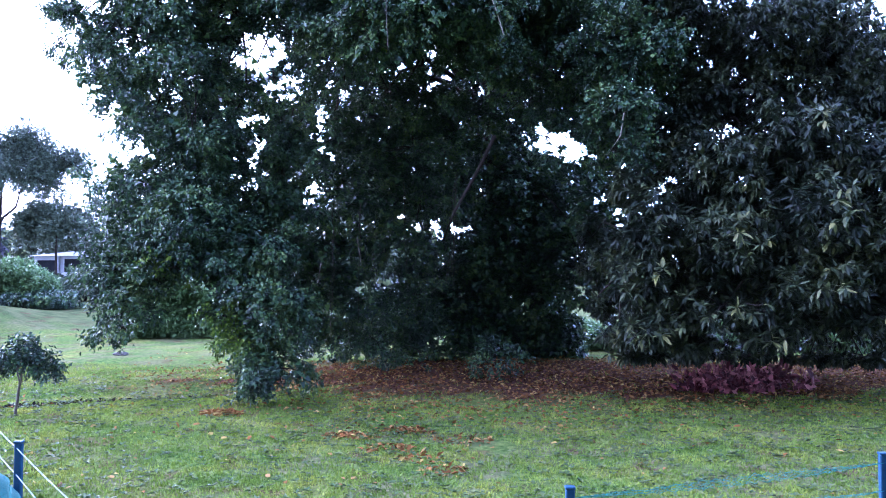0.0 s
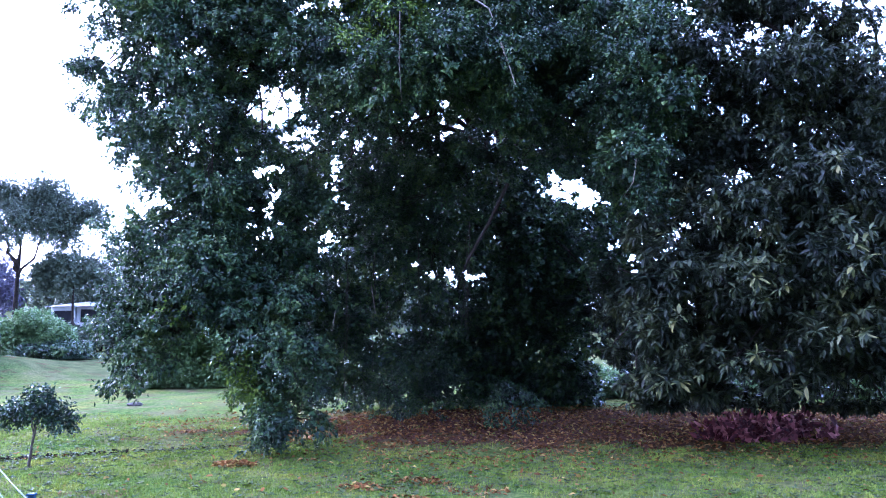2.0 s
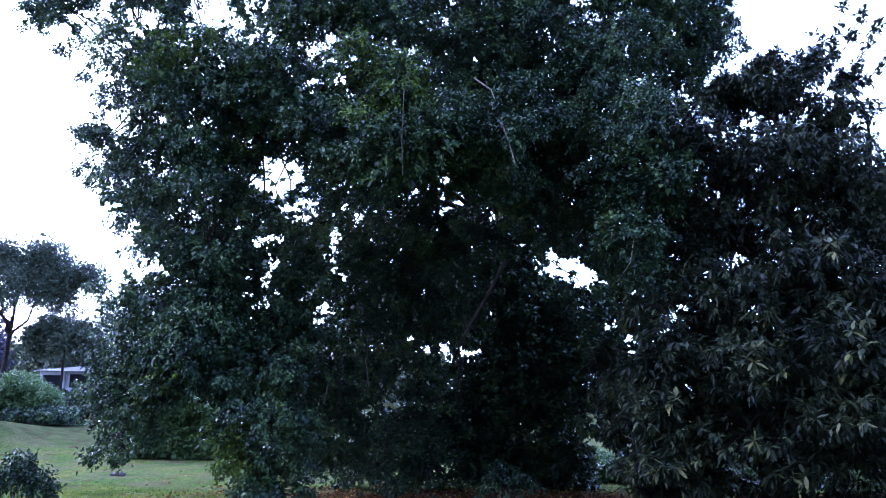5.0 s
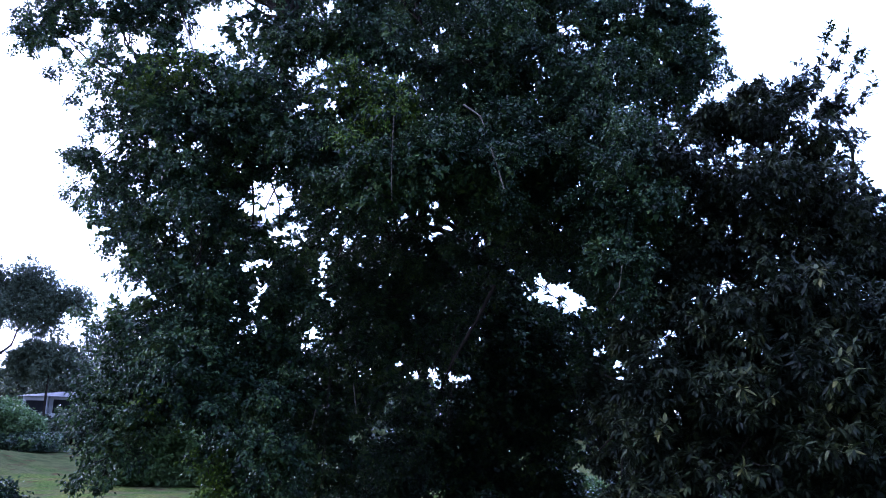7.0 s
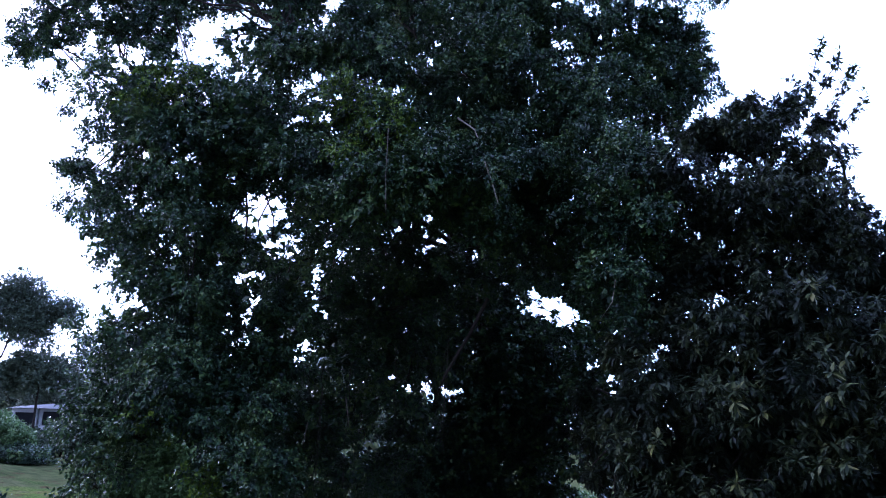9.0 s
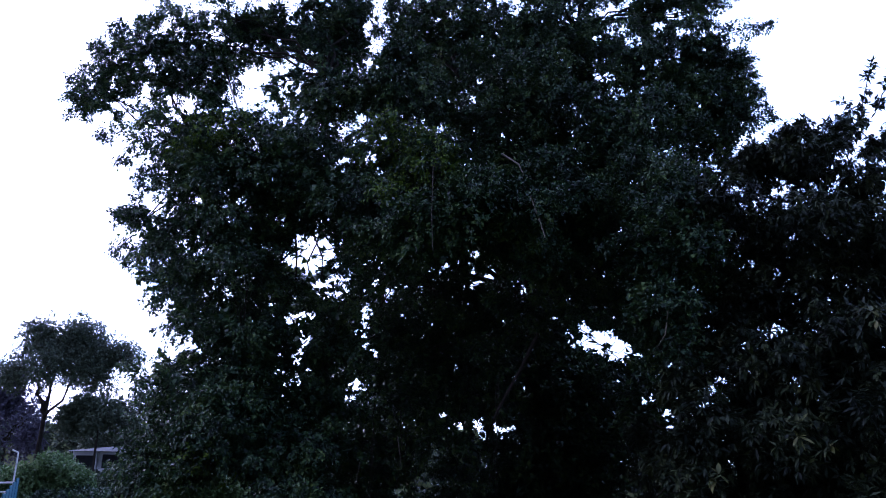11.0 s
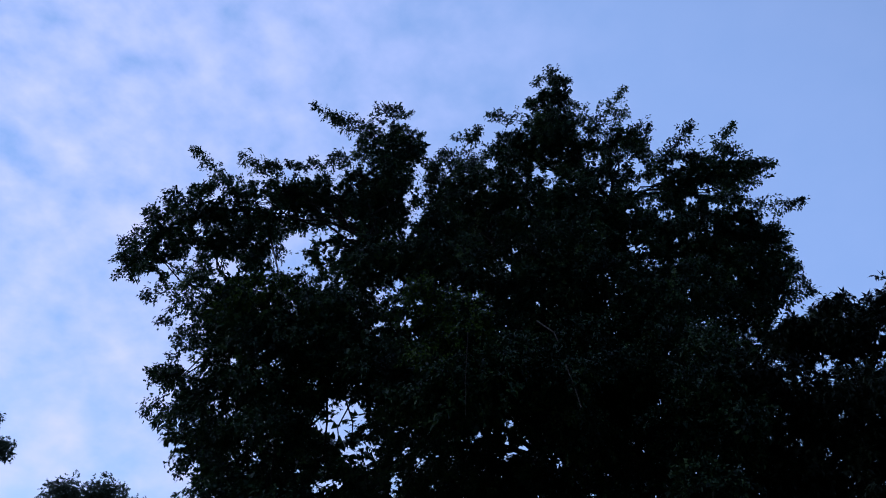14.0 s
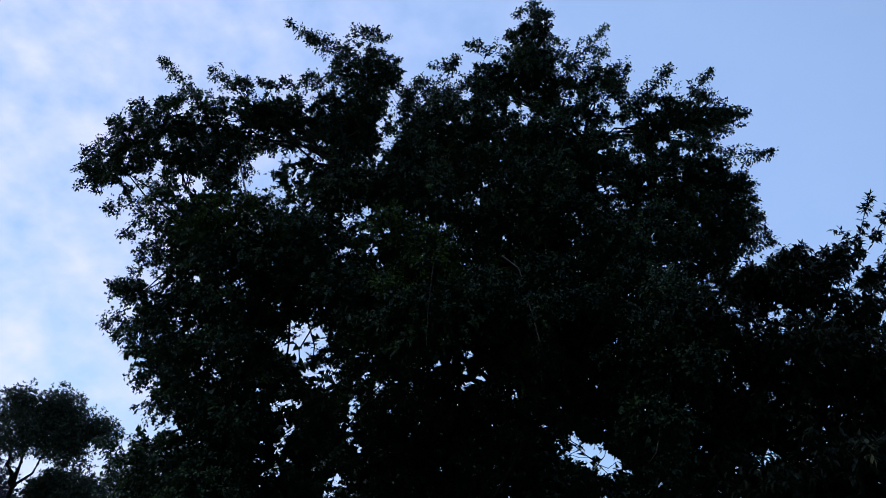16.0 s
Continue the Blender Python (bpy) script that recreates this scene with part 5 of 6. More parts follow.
for e in ((5.6, 15.2, 5.6), (7.2, 15.6, 8.2), (8.9, 15.8, 8.6), (9.4, 14.4, 4.6), (6.4, 14.2, 3.2), (3.9, 15.6, 3.4)):
    path = bent((10.8, 18.6, rng.uniform(2.6, 3.3)), e, 9, 0.07, 0.05)
    mango_paths.append(path)
    v, f = tube(path, np.linspace(0.14, 0.03, 9), 7)
    attach("limb", mesh_of("limb", v, f, [bark], smooth=True), mango)
joints = np.concatenate(mango_paths)
vs, fs, o, small, near_leaves = [], [], 0, [], []
for number, (c, r, fill, young, sprig, inner) in enumerate(mango_boughs):
    rng = np.random.default_rng(600 + number)
    core = np.maximum(r - 0.18, 0.15)
    p, d = shell_points(c, core, int(math.pi * r[0] * r[2] * fill * (70 if c[1] > 16.4 else 165 if c[2] > 6 else 118)) + 4)
    p = p[noise_keep(p, 1.6, -0.24)]
    d = unit(unit(p - c) + rng.normal(0, 0.3, p.shape) + [0, -0.2, 0.15])
    b, w, up, L, W = mango_arrays(p, d, 0.165 if c[2] > 6 else 0.205)
    k = clear_of(b, openings, 0.04) & (b[:, 2] > 0.25)
    if c[1] < 14.1 and c[0] < 8.5:
        first = np.flatnonzero(k)[np.argsort(b[k, 1])][:25]
        near_leaves += [np.concatenate([b[i], w[i], up[i], [L[i] * 1.1, W[i]]]) for i in first]
        k[first] = False
    v, f = leaf_arrays(b[k], w[k], up[k], L[k], W[k], 0.12)
    vs.append(v)
    fs.append(f + o)
    o += len(v)
    s = joints[np.argmin(np.linalg.norm(joints - c, axis=1))]
    small.append(tube(bent(s, c, 7, 0.05, 0.1), np.linspace(0.045, 0.012, 7), 5))
    for q in p[: 14]:
        small.append(tube(bent(c, q, 5, 0.02, 0.1), np.linspace(0.014, 0.005, 5), 4))
for a, z in mango_sprays:
    n = int(13 * np.linalg.norm(z - a)) + 5
    s = rng.random(n)
    s[0] = 1.0
    p = a + (z - a) * s[:, None] + rng.normal(0, 0.05, (n, 3))
    b, w, up, L, W = mango_arrays(p, unit(unit(z - a) + rng.normal(0, 0.5, (n, 3))), 0.19)
    b, w, up, L, W = b[::2], w[::2], up[::2], L[::2], W[::2]
    v, f = leaf_arrays(b, w, up, L, W, 0.12)
    vs.append(v)
    fs.append(f + o)
    o += len(v)
    small.append(tube(bent(a, z, 6, 0, 0.05), np.linspace(0.018, 0.005, 6), 4))
v, f = tubes(small)
attach("branchwork", mesh_of("branchwork", v, f, [bark], smooth=True), mango, kind="stuff")
# the outermost leaves, each one a piece of its own
v, f = long_leaf_arrays(np.zeros((1, 3)), np.array([[0, 1.0, 0]]), np.array([[0, 0, 1.0]]), np.array([1.0]), np.array([1.0]))
one_leaf = mesh_of("mango_leaf", v, f, [mango_single])
for q in near_leaves:
    way, up, L, W = q[3:6], q[6:9], q[9], q[10]
    across = unit(np.cross(way, up))
    nor = np.cross(across, way)
    ob = new("leaf", one_leaf)
    ob.parent = mango
    ob.matrix_parent_inverse = Matrix.Translation(-mango.matrix_basis.translation)
    ob.matrix_basis = Matrix(np.column_stack([np.append(across * W, 0), np.append(way * L, 0), np.append(nor * L, 0), np.append(q[:3], 1)]).tolist())
attach("crown", mesh_of("mango_crown", np.concatenate(vs), np.concatenate(fs), [mango_leaf]), mango, "whorls of long dark drooping leaves", "stuff")


# ---- purple undergrowth ----
rng = np.random.default_rng(14)
def purple_plant(x, y, height, label):
    """A knee-high plant with upright purple leaves on short stems."""
    z = on_ground(x, y)
    ob = thing("purple_plant", (x, y, z), label, "shrub", "purple plants under the mango")
    stems, tops = [], []
    for k in range(5):
        tip = (x + rng.normal(0, 0.12), y + rng.normal(0, 0.10), z + height * rng.uniform(0.6, 1.0))
        stems.append(tube(bent((x + rng.normal(0, 0.04), y, z - 0.02), tip, 4, 0, 0.05), np.linspace(0.012, 0.006, 4), 5))
        tops.append(tip)
    v, f = tubes(stems)
    attach("stems", mesh_of("stems", v, f, [purple_leaf]), ob)
    n = 64
    c = np.array(tops)[rng.integers(0, 5, n)]
    base = c - np.array([0, 0, 1]) * rng.uniform(0.0, height * 0.75, (n, 1)) + rng.normal(0, 0.03, (n, 3))
    w = unit(rng.normal(0, 0.6, (n, 3)) + [0, -0.15, 0.25])
    v, f = long_leaf_arrays(base, w, unit(rng.normal(0, 0.4, (n, 3)) + [0, -0.8, 0.5]), rng.uniform(0.12, 0.21, n), rng.uniform(0.055, 0.085, n))
    attach("leaves", mesh_of("leaves", v, f, [purple_leaf]), ob)


for k in range(21):
    purple_plant(5.2 + 2.4 * (k + rng.uniform(0, 0.8)) / 21, 16.2 + rng.uniform(-0.35, 0.5), rng.uniform(0.35, 0.62), "knee-high plant with purple-red leaves in leaf mould")


# ---- sapling on the lawn ----
rng = np.random.default_rng(15)
def leafy_ball(centres, radii, per, length, width, far=True):
    vs, fs, o = [], [], 0
    for c, r in zip(centres, radii):
        c, r = np.array(c, float), np.array(r, float)
        p, d = shell_points(c, r, per)
        b, w, up, L, W = frond(p, unit(d + rng.normal(0, 0.5, d.shape)), 8, length * 2.2, length, width)
        v, f = sliver_arrays(b, w, up, L, W * 1.3) if far else leaf_arrays(b, w, up, L, W)
        vs.append(v)
        fs.append(f + o)
        o += len(v)
    return np.concatenate(vs), np.concatenate(fs)


sx, sy = -7.41, 13.36
sz = on_ground(sx, sy)
sapling = thing("sapling", (sx, sy, sz), "young tree with a thin forked stem standing on the lawn", "tree")
v, f = tubes([tube(bent((sx, sy, sz - 0.05), (sx + 0.05, sy, sz + 0.5), 5, 0, 0.05), np.linspace(0.028, 0.02, 5), 7),
              tube(bent((sx + 0.05, sy, sz + 0.48), (sx - 0.02, sy, sz + 0.95), 5, 0, 0.05), np.linspace(0.018, 0.01, 5), 6),
              tube(bent((sx + 0.05, sy, sz + 0.48), (sx + 0.14, sy, sz + 0.95), 5, 0, 0.05), np.linspace(0.018, 0.01, 5), 6),
              tube(bent((sx, sy, sz + 0.8), (sx + 0.42, sy, sz + 0.98), 5, 0.1, 0.05), np.linspace(0.012, 0.006, 5), 5),
              tube(bent((sx, sy, sz + 0.8), (sx - 0.35, sy, sz + 1.0), 5, 0.1, 0.05), np.linspace(0.012, 0.006, 5), 5)])
attach("trunk", mesh_of("trunk", v, f, [sapling_bark], smooth=True), sapling)
tiers = [(0.02, 0.86, 0.24), (-0.34, 0.93, 0.22), (0.40, 0.86, 0.24), (0.14, 1.06, 0.22), (-0.16, 1.08, 0.18), (0.05, 1.28, 0.13), (0.56, 0.78, 0.13), (-0.5, 0.84, 0.13), (0.3, 1.02, 0.16)]
v, f = leafy_ball([(sx + a, sy + rng.uniform(-0.2, 0.2), sz + h) for a, h, q in tiers], [(q, q, q * 0.42) for a, h, q in tiers], 42, 0.075, 0.045, far=False)
attach("crown", mesh_of("sapling_crown", v, f, [fig_leaf]), sapling, "small dark leaves in loose tiers", "stuff")


# ---- shrubs and far trees ----
rng = np.random.default_rng(16)
def shrub(x, y, rx, rz, mat, label, leaf=0.16, per=150, balls=9, lift=0.08):
    z = on_ground(x, y)
    ob = thing("shrub", (x, y, z), label, "shrub")
    stems = [tube(bent((x + rng.normal(0, 0.1), y, z - 0.1), (x + rng.uniform(-0.6, 0.6) * rx, y + rng.uniform(-0.4, 0.4) * rx, z + rz * 1.1), 5, 0, 0.08), np.linspace(0.06, 0.02, 5), 6) for k in range(6)]
    v, f = tubes(stems)
    attach("stems", mesh_of("stems", v, f, [bark]), ob)
    cs = [(x + rng.uniform(-0.75, 0.75) * rx, y + rng.uniform(-0.4, 0.4) * rx, z + rz * rng.uniform(lift, 1.6)) for k in range(balls)]
    cs = [(a, b, z + (c - z) * (1.1 - 0.5 * abs(a - x) / rx)) for a, b, c in cs]
    rs = [(rx * rng.uniform(0.10, 0.28), rx * 0.22, rz * rng.uniform(0.10, 0.26)) for k in range(balls)]
    v, f = leafy_ball(cs, rs, per, leaf, leaf * 0.5)
    v[:, 2] = np.maximum(v[:, 2], z + 0.02)
    attach("crown", mesh_of("shrub_crown", v, f, [mat]), ob, "", "stuff")
    return ob


def far_tree(x, y, height, spread, mat, label, flat=0.3, fork=0.5, leaf=0.3, per=70, balls=16, lean=0.0):
    """A forked tree far off, with an uneven crown of separate leaf masses."""
    z = on_ground(x, y)
    ob = thing("tree", (x, y, z), label, "tree", "trees on the far slope")
    knee = np.array((x + rng.normal(0, 0.2), y, z + height * fork))
    t = [tube(bent((x, y, z - 0.2), knee, 7, 0, 0.03), np.linspace(height * 0.016, height * 0.011, 7), 8)]
    cs, rs, forks = [], [], []
    for k in range(5):
        a, q = (k + rng.uniform(0, 0.6)) / 5 * 2 * math.pi, spread * rng.uniform(0.3, 0.5)
        end = np.array((x + q * math.cos(a), y + q * 0.8 * math.sin(a), z + height * (fork + (1 - fork - 0.6 * flat) * rng.uniform(0.6, 0.85))))
        path = bent(knee - np.array([0, 0, rng.uniform(0, 0.06) * height]), end, 7, -0.05, 0.12)
        forks.append(path[3:])
        t.append(tube(path, np.linspace(height * 0.009, height * 0.005, 7), 6))
    forks = np.concatenate(forks)
    for k in range(balls):
        a, q = rng.uniform(0, 2 * math.pi), math.sqrt(rng.random())
        c = np.array((x + lean + spread * q * math.cos(a), y + spread * 0.8 * q * math.sin(a), z + height * (1 - flat * (0.25 + 0.75 * rng.random()) - 0.10 * q * q)))
        cs.append(c)
        rs.append((spread * rng.uniform(0.16, 0.28), spread * 0.22, height * flat * rng.uniform(0.16, 0.27)))
        s = forks[np.argmin(np.linalg.norm(forks - c, axis=1))]
        t.append(tube(bent(s, c, 6, -0.05, 0.12), np.linspace(height * 0.004, height * 0.0015, 6), 5))
    v, f = tubes(t)
    attach("trunk", mesh_of("trunk", v, f, [bark], smooth=True), ob)
    v, f = leafy_ball(cs, rs, per, leaf, leaf * 0.55)
    attach("crown", mesh_of("tree_crown", v, f, [mat]), ob, "", "stuff")
    return ob


shrub(-23.3, 42.0, 2.3, 1.5, bush_leaf, "rounded light green shrub with a lifted crown on the bank", 0.18, 60, 60, 0.62)
# dark leaf mass put where trunk and shadow lie under the light shrub
shrub(-21.8, 41.2, 2.3, 0.55, fig_leaf, "low dark leaf mass standing in for shadow under the shrub", 0.16, 60, 34)
shrub(-27.2, 43.5, 1.7, 1.1, bush_leaf, "rounded light green shrub on the grassy bank", 0.2, 60, 30)
bx, by = np.meshgrid(np.linspace(-1, 1, 15), np.linspace(-1, 1, 9))
far_out = np.hypot(bx, by)
bx, by = -22.9 + 1.3 * bx + 0.1 * np.sin(by * 7), 38.6 + 1.2 * by + 0.12 * np.sin(bx * 9)
v = np.stack([bx, by, ground_height(bx, by) + 0.07 * (1 - far_out)], -1).reshape(-1, 3)
i, j = np.meshgrid(np.arange(8), np.arange(14), indexing="ij")
f = np.stack([i * 15 + j, i * 15 + j + 1, (i + 1) * 15 + j + 1, (i + 1) * 15 + j], -1).reshape(-1, 4)
tagged(new("bare_soil", mesh_of("bare_soil", v, f, [red_soil], smooth=True)), "bare reddish soil below the shrub", "soil", kind="stuff")
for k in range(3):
    shrub(-40.0 + 1.8 * k, 57 + rng.uniform(-1, 1), 1.5, rng.uniform(1.0, 1.3), hazed_far_leaf, "dark shrub below the house", 0.24, 80, 9)
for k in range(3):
    shrub(-30.6 + 1.7 * k, 58.5 + rng.uniform(-1, 1), 1.3, rng.uniform(0.4, 0.5), hazed_far_leaf, "dark shrub below the house", 0.24, 70, 8)
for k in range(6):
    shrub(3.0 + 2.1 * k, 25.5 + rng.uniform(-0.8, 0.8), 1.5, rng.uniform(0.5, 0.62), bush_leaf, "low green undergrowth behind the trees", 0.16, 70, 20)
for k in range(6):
    shrub(-22.5 + 1.9 * k, 47.5 + rng.uniform(-0.6, 0.6), 1.5, rng.uniform(0.7, 1.2), hazed_far_leaf, "dark shrub along the crest of the bank", 0.22, 80, 9)
for k in range(4):
    shrub(-12.6 + 1.5 * k, 31.4 + 0.5 * rng.random(), 1.2, 1.4 + 0.3 * (k % 2), bush_leaf, "leafy light green shrub behind the fig", 0.2, 90, 26)
far_tree(-35.0, 60, 13.4, 4.9, hazed_far_leaf, "tall domed tree with a forked bare trunk", 0.36, 0.40, 0.2, 125, 54, lean=1.3)
far_tree(-41.2, 66, 10.0, 3.6, hazed_rust_leaf, "tree on the far slope coloured with purple-blue haze", 0.8, 0.3, 0.3, 90, 18)
far_tree(-37.0, 54, 5.4, 2.4, hazed_far_leaf, "dark rounded tree below the house", 0.75, 0.25, 0.26, 80, 16)
far_tree(-29.9, 59, 7.0, 2.6, hazed_far_leaf, "dark spreading tree in front of the house", 0.34, 0.6, 0.26, 90, 16)
far_tree(-33.5, 70, 9.6, 3.6, hazed_far_leaf, "green tree behind the house, greyed as by haze", 0.75, 0.3, 0.3, 90, 18)
far_tree(-28.0, 72, 9.0, 3.8, hazed_far_leaf, "green tree behind the house, greyed as by haze", 0.75, 0.3, 0.3, 90, 18)
far_tree(-22.5, 62, 6.0, 3.2, hazed_far_leaf, "dark tree on the far slope", 0.8, 0.3, 0.3, 90, 18)
far_tree(-23.9, 30, 12.4, 2.2, hazed_far_leaf, "tall tree with a dark rounded crown by the boundary", 0.12, 0.7, 0.16, 110, 16)
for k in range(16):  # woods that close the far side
    far_tree(-66 + 11.5 * k + rng.uniform(-2, 2), 105 + rng.uniform(-8, 14), rng.uniform(6.0, 8.0), 5.5, hazed_far_leaf, "green tree, greyed as by haze, in a distant belt of woods", 0.85, 0.2, 0.6, 40, 14)


# ---- the house on the slope ----
rng = np.random.default_rng(17)
def box(bm, x0, x1, y0, y1, z0, z1, bevel=0.0):
    m = bmesh.ops.create_cube(bm, size=1.0, matrix=Matrix.LocRotScale(((x0 + x1) / 2, (y0 + y1) / 2, (z0 + z1) / 2), None, (x1 - x0, y1 - y0, z1 - z0)))
    if bevel:
        es = list({e for w in m["verts"] for e in w.link_edges})
        bmesh.ops.bevel(bm, geom=es, offset=bevel, segments=1, affect="EDGES")
    return bm


def boxed(*a, bevel=0.0):
    return box(bmesh.new(), *a, bevel)


house = thing("house", (-31, 64, 1.9), "low white house with a grey sheet roof among trees", "house")
part("wall", boxed(-33.2, -31.2, 62.0, 62.2, 1.5, 2.75), white_paint, house)
part("wall", boxed(-33.2, -32.95, 62.0, 62.2, 2.75, 3.95), white_paint, house)
part("wall", boxed(-31.4, -31.2, 62.0, 62.2, 2.75, 3.95), white_paint, house)
part("wall", boxed(-33.2, -31.2, 62.0, 62.2, 3.95, 4.2), white_paint, house)
part("wall", boxed(-31.2, -27.0, 62.3, 62.5, 1.5, 2.9), white_paint, house)
part("wall", boxed(-31.2, -30.9, 62.3, 62.5, 2.9, 4.2), white_paint, house)
part("wall", boxed(-29.2, -28.6, 62.3, 62.5, 2.9, 4.2), white_paint, house)
part("wall", boxed(-27.3, -27.0, 62.3, 62.5, 2.9, 4.2), white_paint, house)
for x0, x1 in ((-30.9, -29.2), (-28.6, -27.3)):
    opening_pane = part("window", boxed(x0, x1, 62.38, 62.42, 2.9, 4.05), dark_glass, house, "dark window in a white wall")
    part("window_frame", boxed(x0, x1, 62.32, 62.38, 3.98, 4.05), white_paint, opening_pane)
    part("wall", boxed(x0, x1, 62.3, 62.5, 4.05, 4.2), white_paint, house)
part("wall", boxed(-33.2, -27.0, 67.8, 68.0, 1.5, 4.2), plaster, house)
part("wall", boxed(-33.2, -33.0, 62.2, 67.8, 1.5, 4.2), plaster, house)
part("wall", boxed(-27.2, -27.0, 62.5, 67.8, 1.5, 4.2), plaster, house)
win = part("window", boxed(-32.95, -31.4, 62.08, 62.12, 2.75, 3.95), dark_glass, house, "dark window in a white frame")
part("window_frame", boxed(-32.95, -31.4, 62.02, 62.08, 3.87, 3.95), white_paint, win)
part("window_sill", boxed(-33.0, -31.35, 61.9, 62.0, 2.68, 2.75), white_paint, win)
part("rail", boxed(-31.1, -27.2, 61.6, 61.66, 2.6, 2.85), white_paint, house, "white balustrade rail")
for k in range(9):
    part("baluster", boxed(-31.0 + 0.45 * k, -30.92 + 0.45 * k, 61.6, 61.66, 1.6, 2.6), white_paint, house)
rf = bmesh.new()
pts = [(-33.5, 61.6, 4.2), (-26.6, 61.6, 4.2), (-26.6, 68.4, 4.2), (-33.5, 68.4, 4.2), (-31.5, 65, 4.7), (-28.3, 65, 4.7)]
vv = [rf.verts.new(p) for p in pts]
for q in ((0, 1, 5, 4), (1, 2, 5), (2, 3, 4, 5), (3, 0, 4), (3, 2, 1, 0)):
    rf.faces.new([vv[k] for k in q])
part("roof", rf, roof_sheet, house)


# ---- the wire fence and the teal boundary ----
fence = thing("fence", (-1.4, 3.4, 0), "wire fence on blue posts with teal cloth", "fence")
posts = [(-5.9, 9.1), (-4.4, 7.25), (-2.93, 5.33), (-1.4, 3.4), (0.70, 4.26), (2.89, 5.07), (5.1, 5.9), (7.3, 6.7)]


def round_bar(a, z, r, sides=8):
    a, z = Vector(a), Vector(z)
    bm = bmesh.new()
    q = (z - a).to_track_quat("Z", "Y")
    bmesh.ops.create_cone(bm, cap_ends=True, segments=sides, radius1=r, radius2=r, depth=(z - a).length, matrix=Matrix.LocRotScale((a + z) / 2, q, None))
    return bm


for px, py in posts:
    pz, top = on_ground(px, py), 1.27 if px < 0 else 1.235
    bm = boxed(px - 0.025, px + 0.025, py - 0.02, py + 0.02, pz - 0.3, pz + top, bevel=0.006)
    post = part("post", bm, blue_paint, fence)
    part("cap", boxed(px - 0.029, px + 0.029, py - 0.024, py + 0.024, pz + top, pz + top + 0.015, bevel=0.004), blue_paint, post)
def net_strip(a, z, height):
    """A loose band of thin crossing threads between two posts."""
    threads = []
    for k in range(12):
        p = bent((a[0], a[1] - 0.024, height), (z[0], z[1] - 0.024, height), 25, -0.004, 0)
        p[1:-1, 2] += 0.034 * np.sin(np.arange(1, 24) * 1.9 + k * 0.9) * np.sin(np.linspace(0, math.pi, 23)) + rng.normal(0, 0.004, 23)
        threads.append(tube(p, [0.0006] * 25, 4))
    v, f = tubes(threads)
    attach("net_strip", mesh_of("net_strip", v, f, [wire_teal], smooth=True), fence, "loose teal netting")


for (ax, ay), (zx, zy) in zip(posts[:-1], posts[1:]):
    for h, s in ((1.23, 0.02), (1.05, 0.03), (0.75, 0.02)):
        h -= 0.035 if zx > 0 else 0.0
        if ax > -1.5:
            net_strip((ax, ay), (zx, zy), h)
            continue
        v, f = tube(bent((ax, ay - 0.024, h), (zx, zy - 0.024, h), 9, -s / 4, 0), [0.0035] * 9, 6)
        attach("wire", mesh_of("wire", v, f, [wire_metal], smooth=True), fence)


def cloth(a, z, tops, label):
    """A strip of shade cloth tied to the fence, with a sagging hem and folds."""
    nu, nv = 40, 12
    u, w = np.meshgrid(np.linspace(0, 1, nu), np.linspace(0, 1, nv))
    x, y = a[0] + (z[0] - a[0]) * u, a[1] + (z[1] - a[1]) * u
    top = tops[0] + (tops[1] - tops[0]) * u - 0.05 * np.sin(math.pi * u)
    h = 0.02 + (top - 0.02) * w
    fold = 0.025 * np.sin(u * 31 + w * 2) * (1 - 0.5 * w)
    dx, dy = z[1] - a[1], -(z[0] - a[0])
    s = math.hypot(dx, dy)
    p = np.stack([x + (fold + 0.04) * dx / s, y + (fold + 0.04) * dy / s, h], -1).reshape(-1, 3)
    i, j = np.meshgrid(np.arange(nv - 1), np.arange(nu - 1), indexing="ij")
    q = np.stack([i * nu + j, i * nu + j + 1, (i + 1) * nu + j + 1, (i + 1) * nu + j], -1).reshape(-1, 4)
    ob = attach("cloth", mesh_of("cloth", p, q, [teal_cloth], smooth=True), fence, label)
    ob.modifiers.new("thickness", "SOLIDIFY").thickness = 0.006


cloth((-5.9, 9.1), (-4.4, 7.25), (1.1, 1.08), "teal shade cloth")
cloth((-4.4, 7.25), (-2.93, 5.33), (1.08, 0.98), "teal shade cloth")
cloth((-2.93, 5.33), (-1.4, 3.4), (0.98, 0.88), "teal shade cloth")

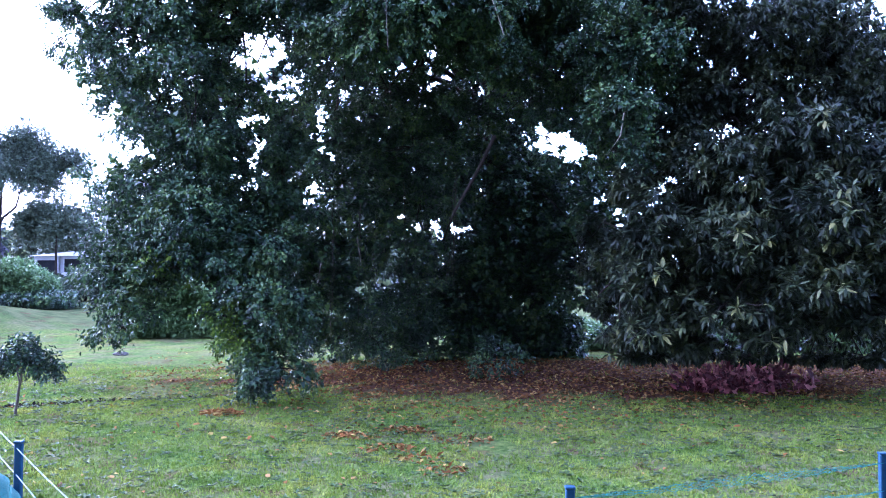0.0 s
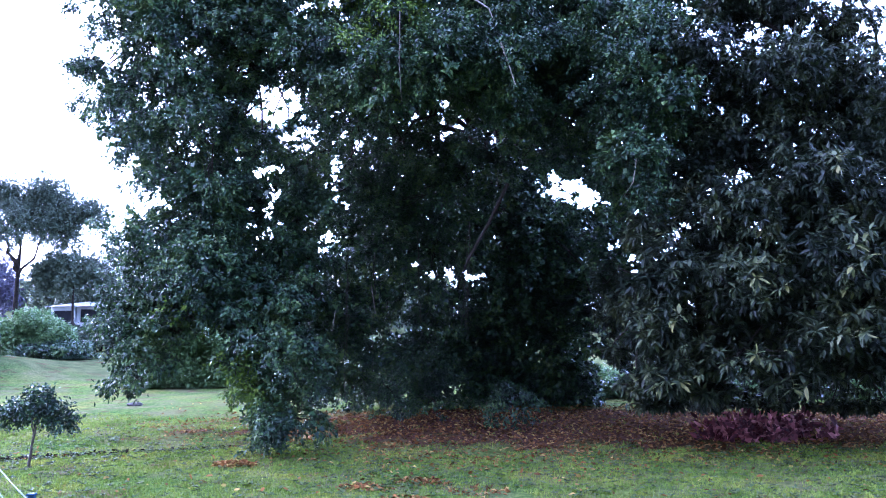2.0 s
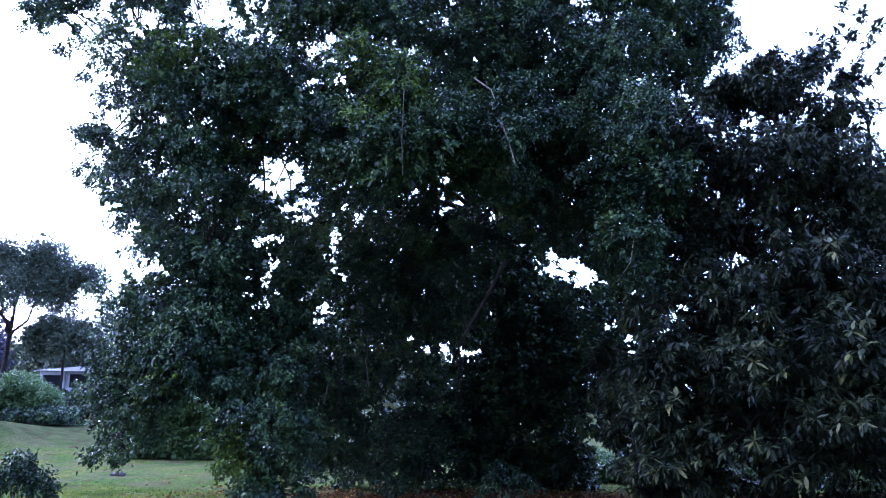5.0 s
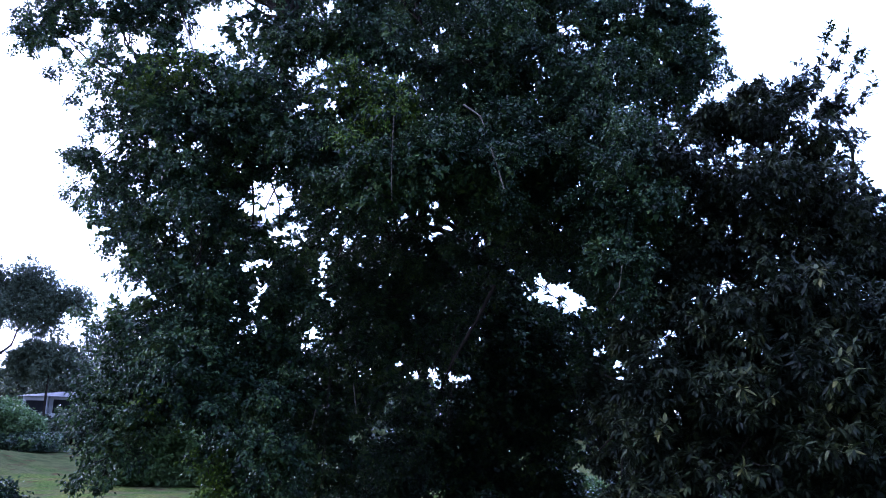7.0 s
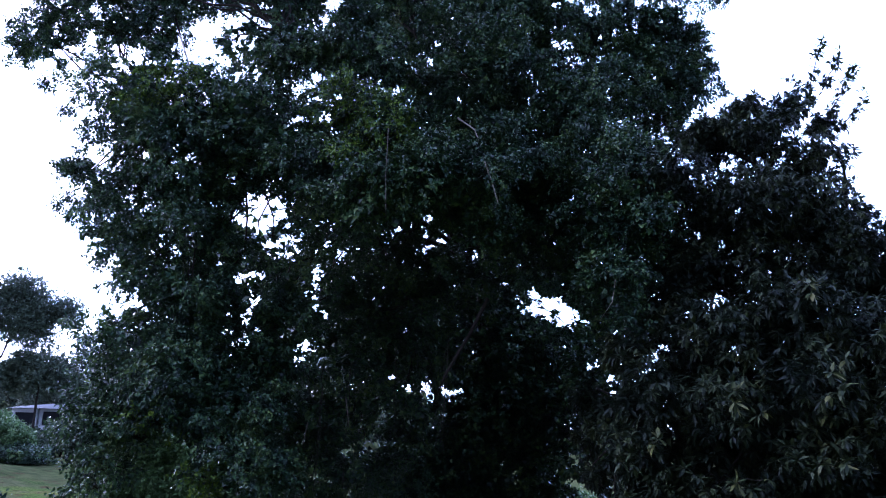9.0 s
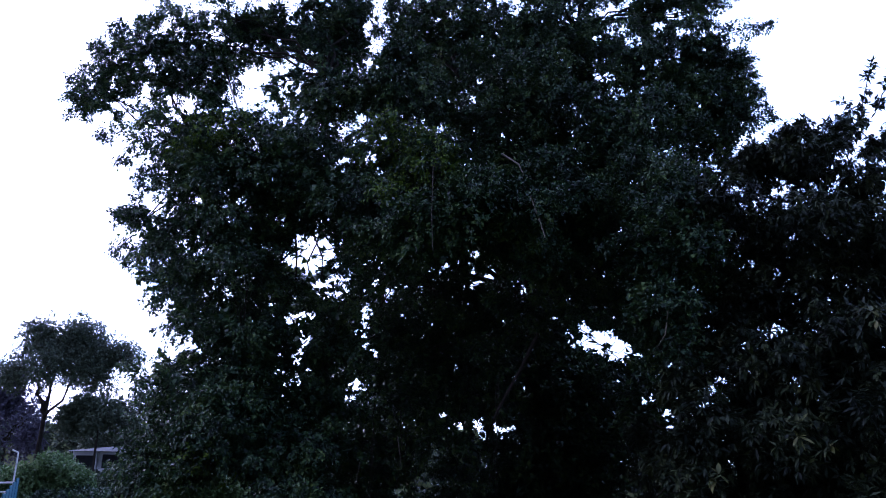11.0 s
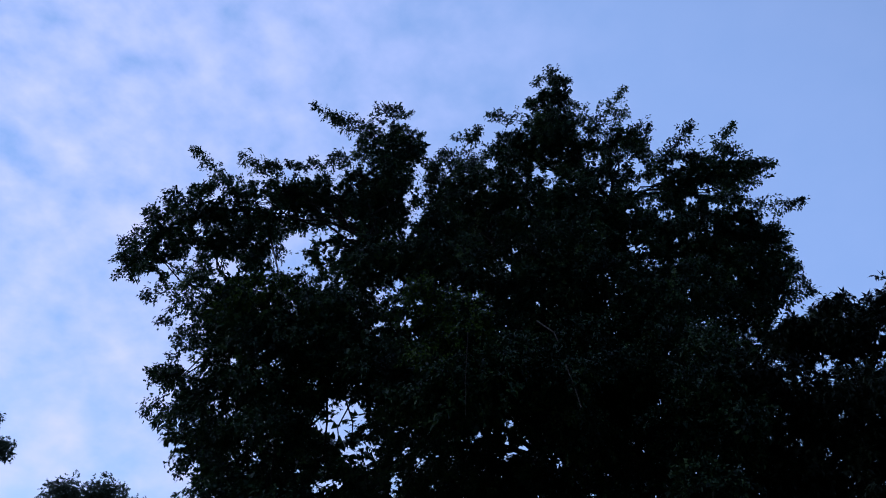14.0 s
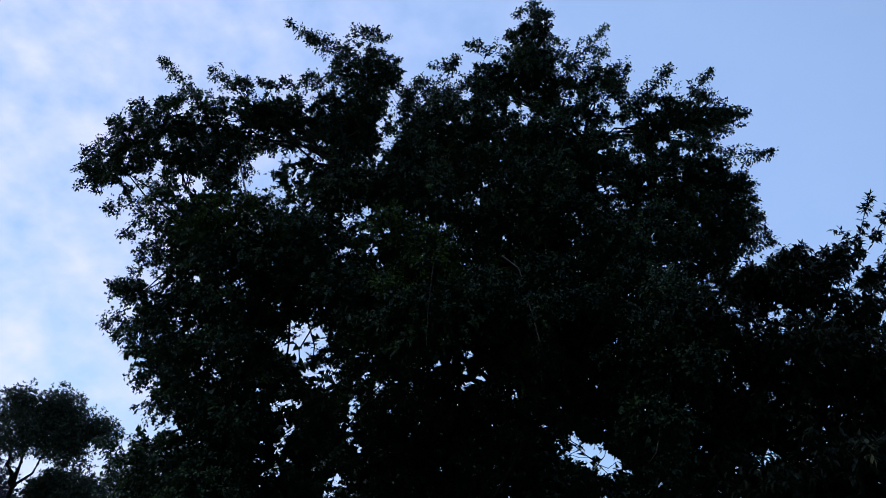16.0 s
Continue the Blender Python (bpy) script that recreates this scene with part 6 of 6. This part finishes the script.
boundary = thing("boundary_fence", (-21.5, 36, 0), "teal sheet fence along the far boundary", "fence")
for k in range(9):
    d = 1.05 * k
    ax, ay = -21.85 + 0.43 * d, 36.2 - 0.90 * d
    az = on_ground(ax, ay)
    bm = bmesh.new()
    box(bm, -0.5, 0.5, -0.02, 0.02, -0.1, 2.17 - 0.14 * d - az)
    bmesh.ops.bevel(bm, geom=list(bm.edges), offset=0.012, segments=1, affect="EDGES")
    bm.transform(pose(ax, ay, az, 0, 0, math.degrees(math.atan2(-0.90, 0.43))))
    part("panel", bm, teal_sheet, boundary)
    bm = boxed(-0.03, 0.03, -0.03, 0.03, -0.1, 2.2 - 0.14 * d - az, bevel=0.01)
    bm.transform(pose(ax - 0.225, ay + 0.475, az, 0, 0, math.degrees(math.atan2(-0.90, 0.43))))
    part("post", bm, blue_paint, boundary)

gate = thing("gate_frame", (-21.8, 35.0, 0), "white tubular gate frame with a bent top", "gate")
gz = on_ground(-21.8, 35)
part("upright", round_bar((-21.3, 35, gz), (-21.3, 35, 3.3), 0.035), white_paint, gate)
part("arm", round_bar((-21.3, 35, 3.3), (-21.6, 35, 3.42), 0.035), white_paint, gate)
part("rail", round_bar((-22.4, 35, 1.95), (-21.3, 35, 2.0), 0.04), white_paint, gate)
part("rail", round_bar((-22.4, 35, 1.55), (-21.3, 35, 1.6), 0.03), white_paint, gate)
part("brace", round_bar((-22.1, 35, 0.8), (-21.3, 35, 1.9), 0.03), white_paint, gate)
part("sign_plate", boxed(-22.3, -21.9, 34.93, 34.96, 1.65, 1.85), red_paint, gate, "small red plate")

# a flat stone in the grass
st = bmesh.new()
bmesh.ops.create_icosphere(st, subdivisions=3, radius=0.5)
for w in st.verts:
    w.co = Vector((w.co.x * 0.5, w.co.y * 0.4, w.co.z * 0.16)) * (1 + 0.25 * noise.noise(w.co * 3))
st.transform(Matrix.Translation((-9.97, 23.8, on_ground(-9.97, 23.8) + 0.03)))
me = bpy.data.meshes.new("stone")
st.to_mesh(me)
me.materials.append(stone)
tagged(new("stone", me), "dark flat stone lying in the grass", "stone")
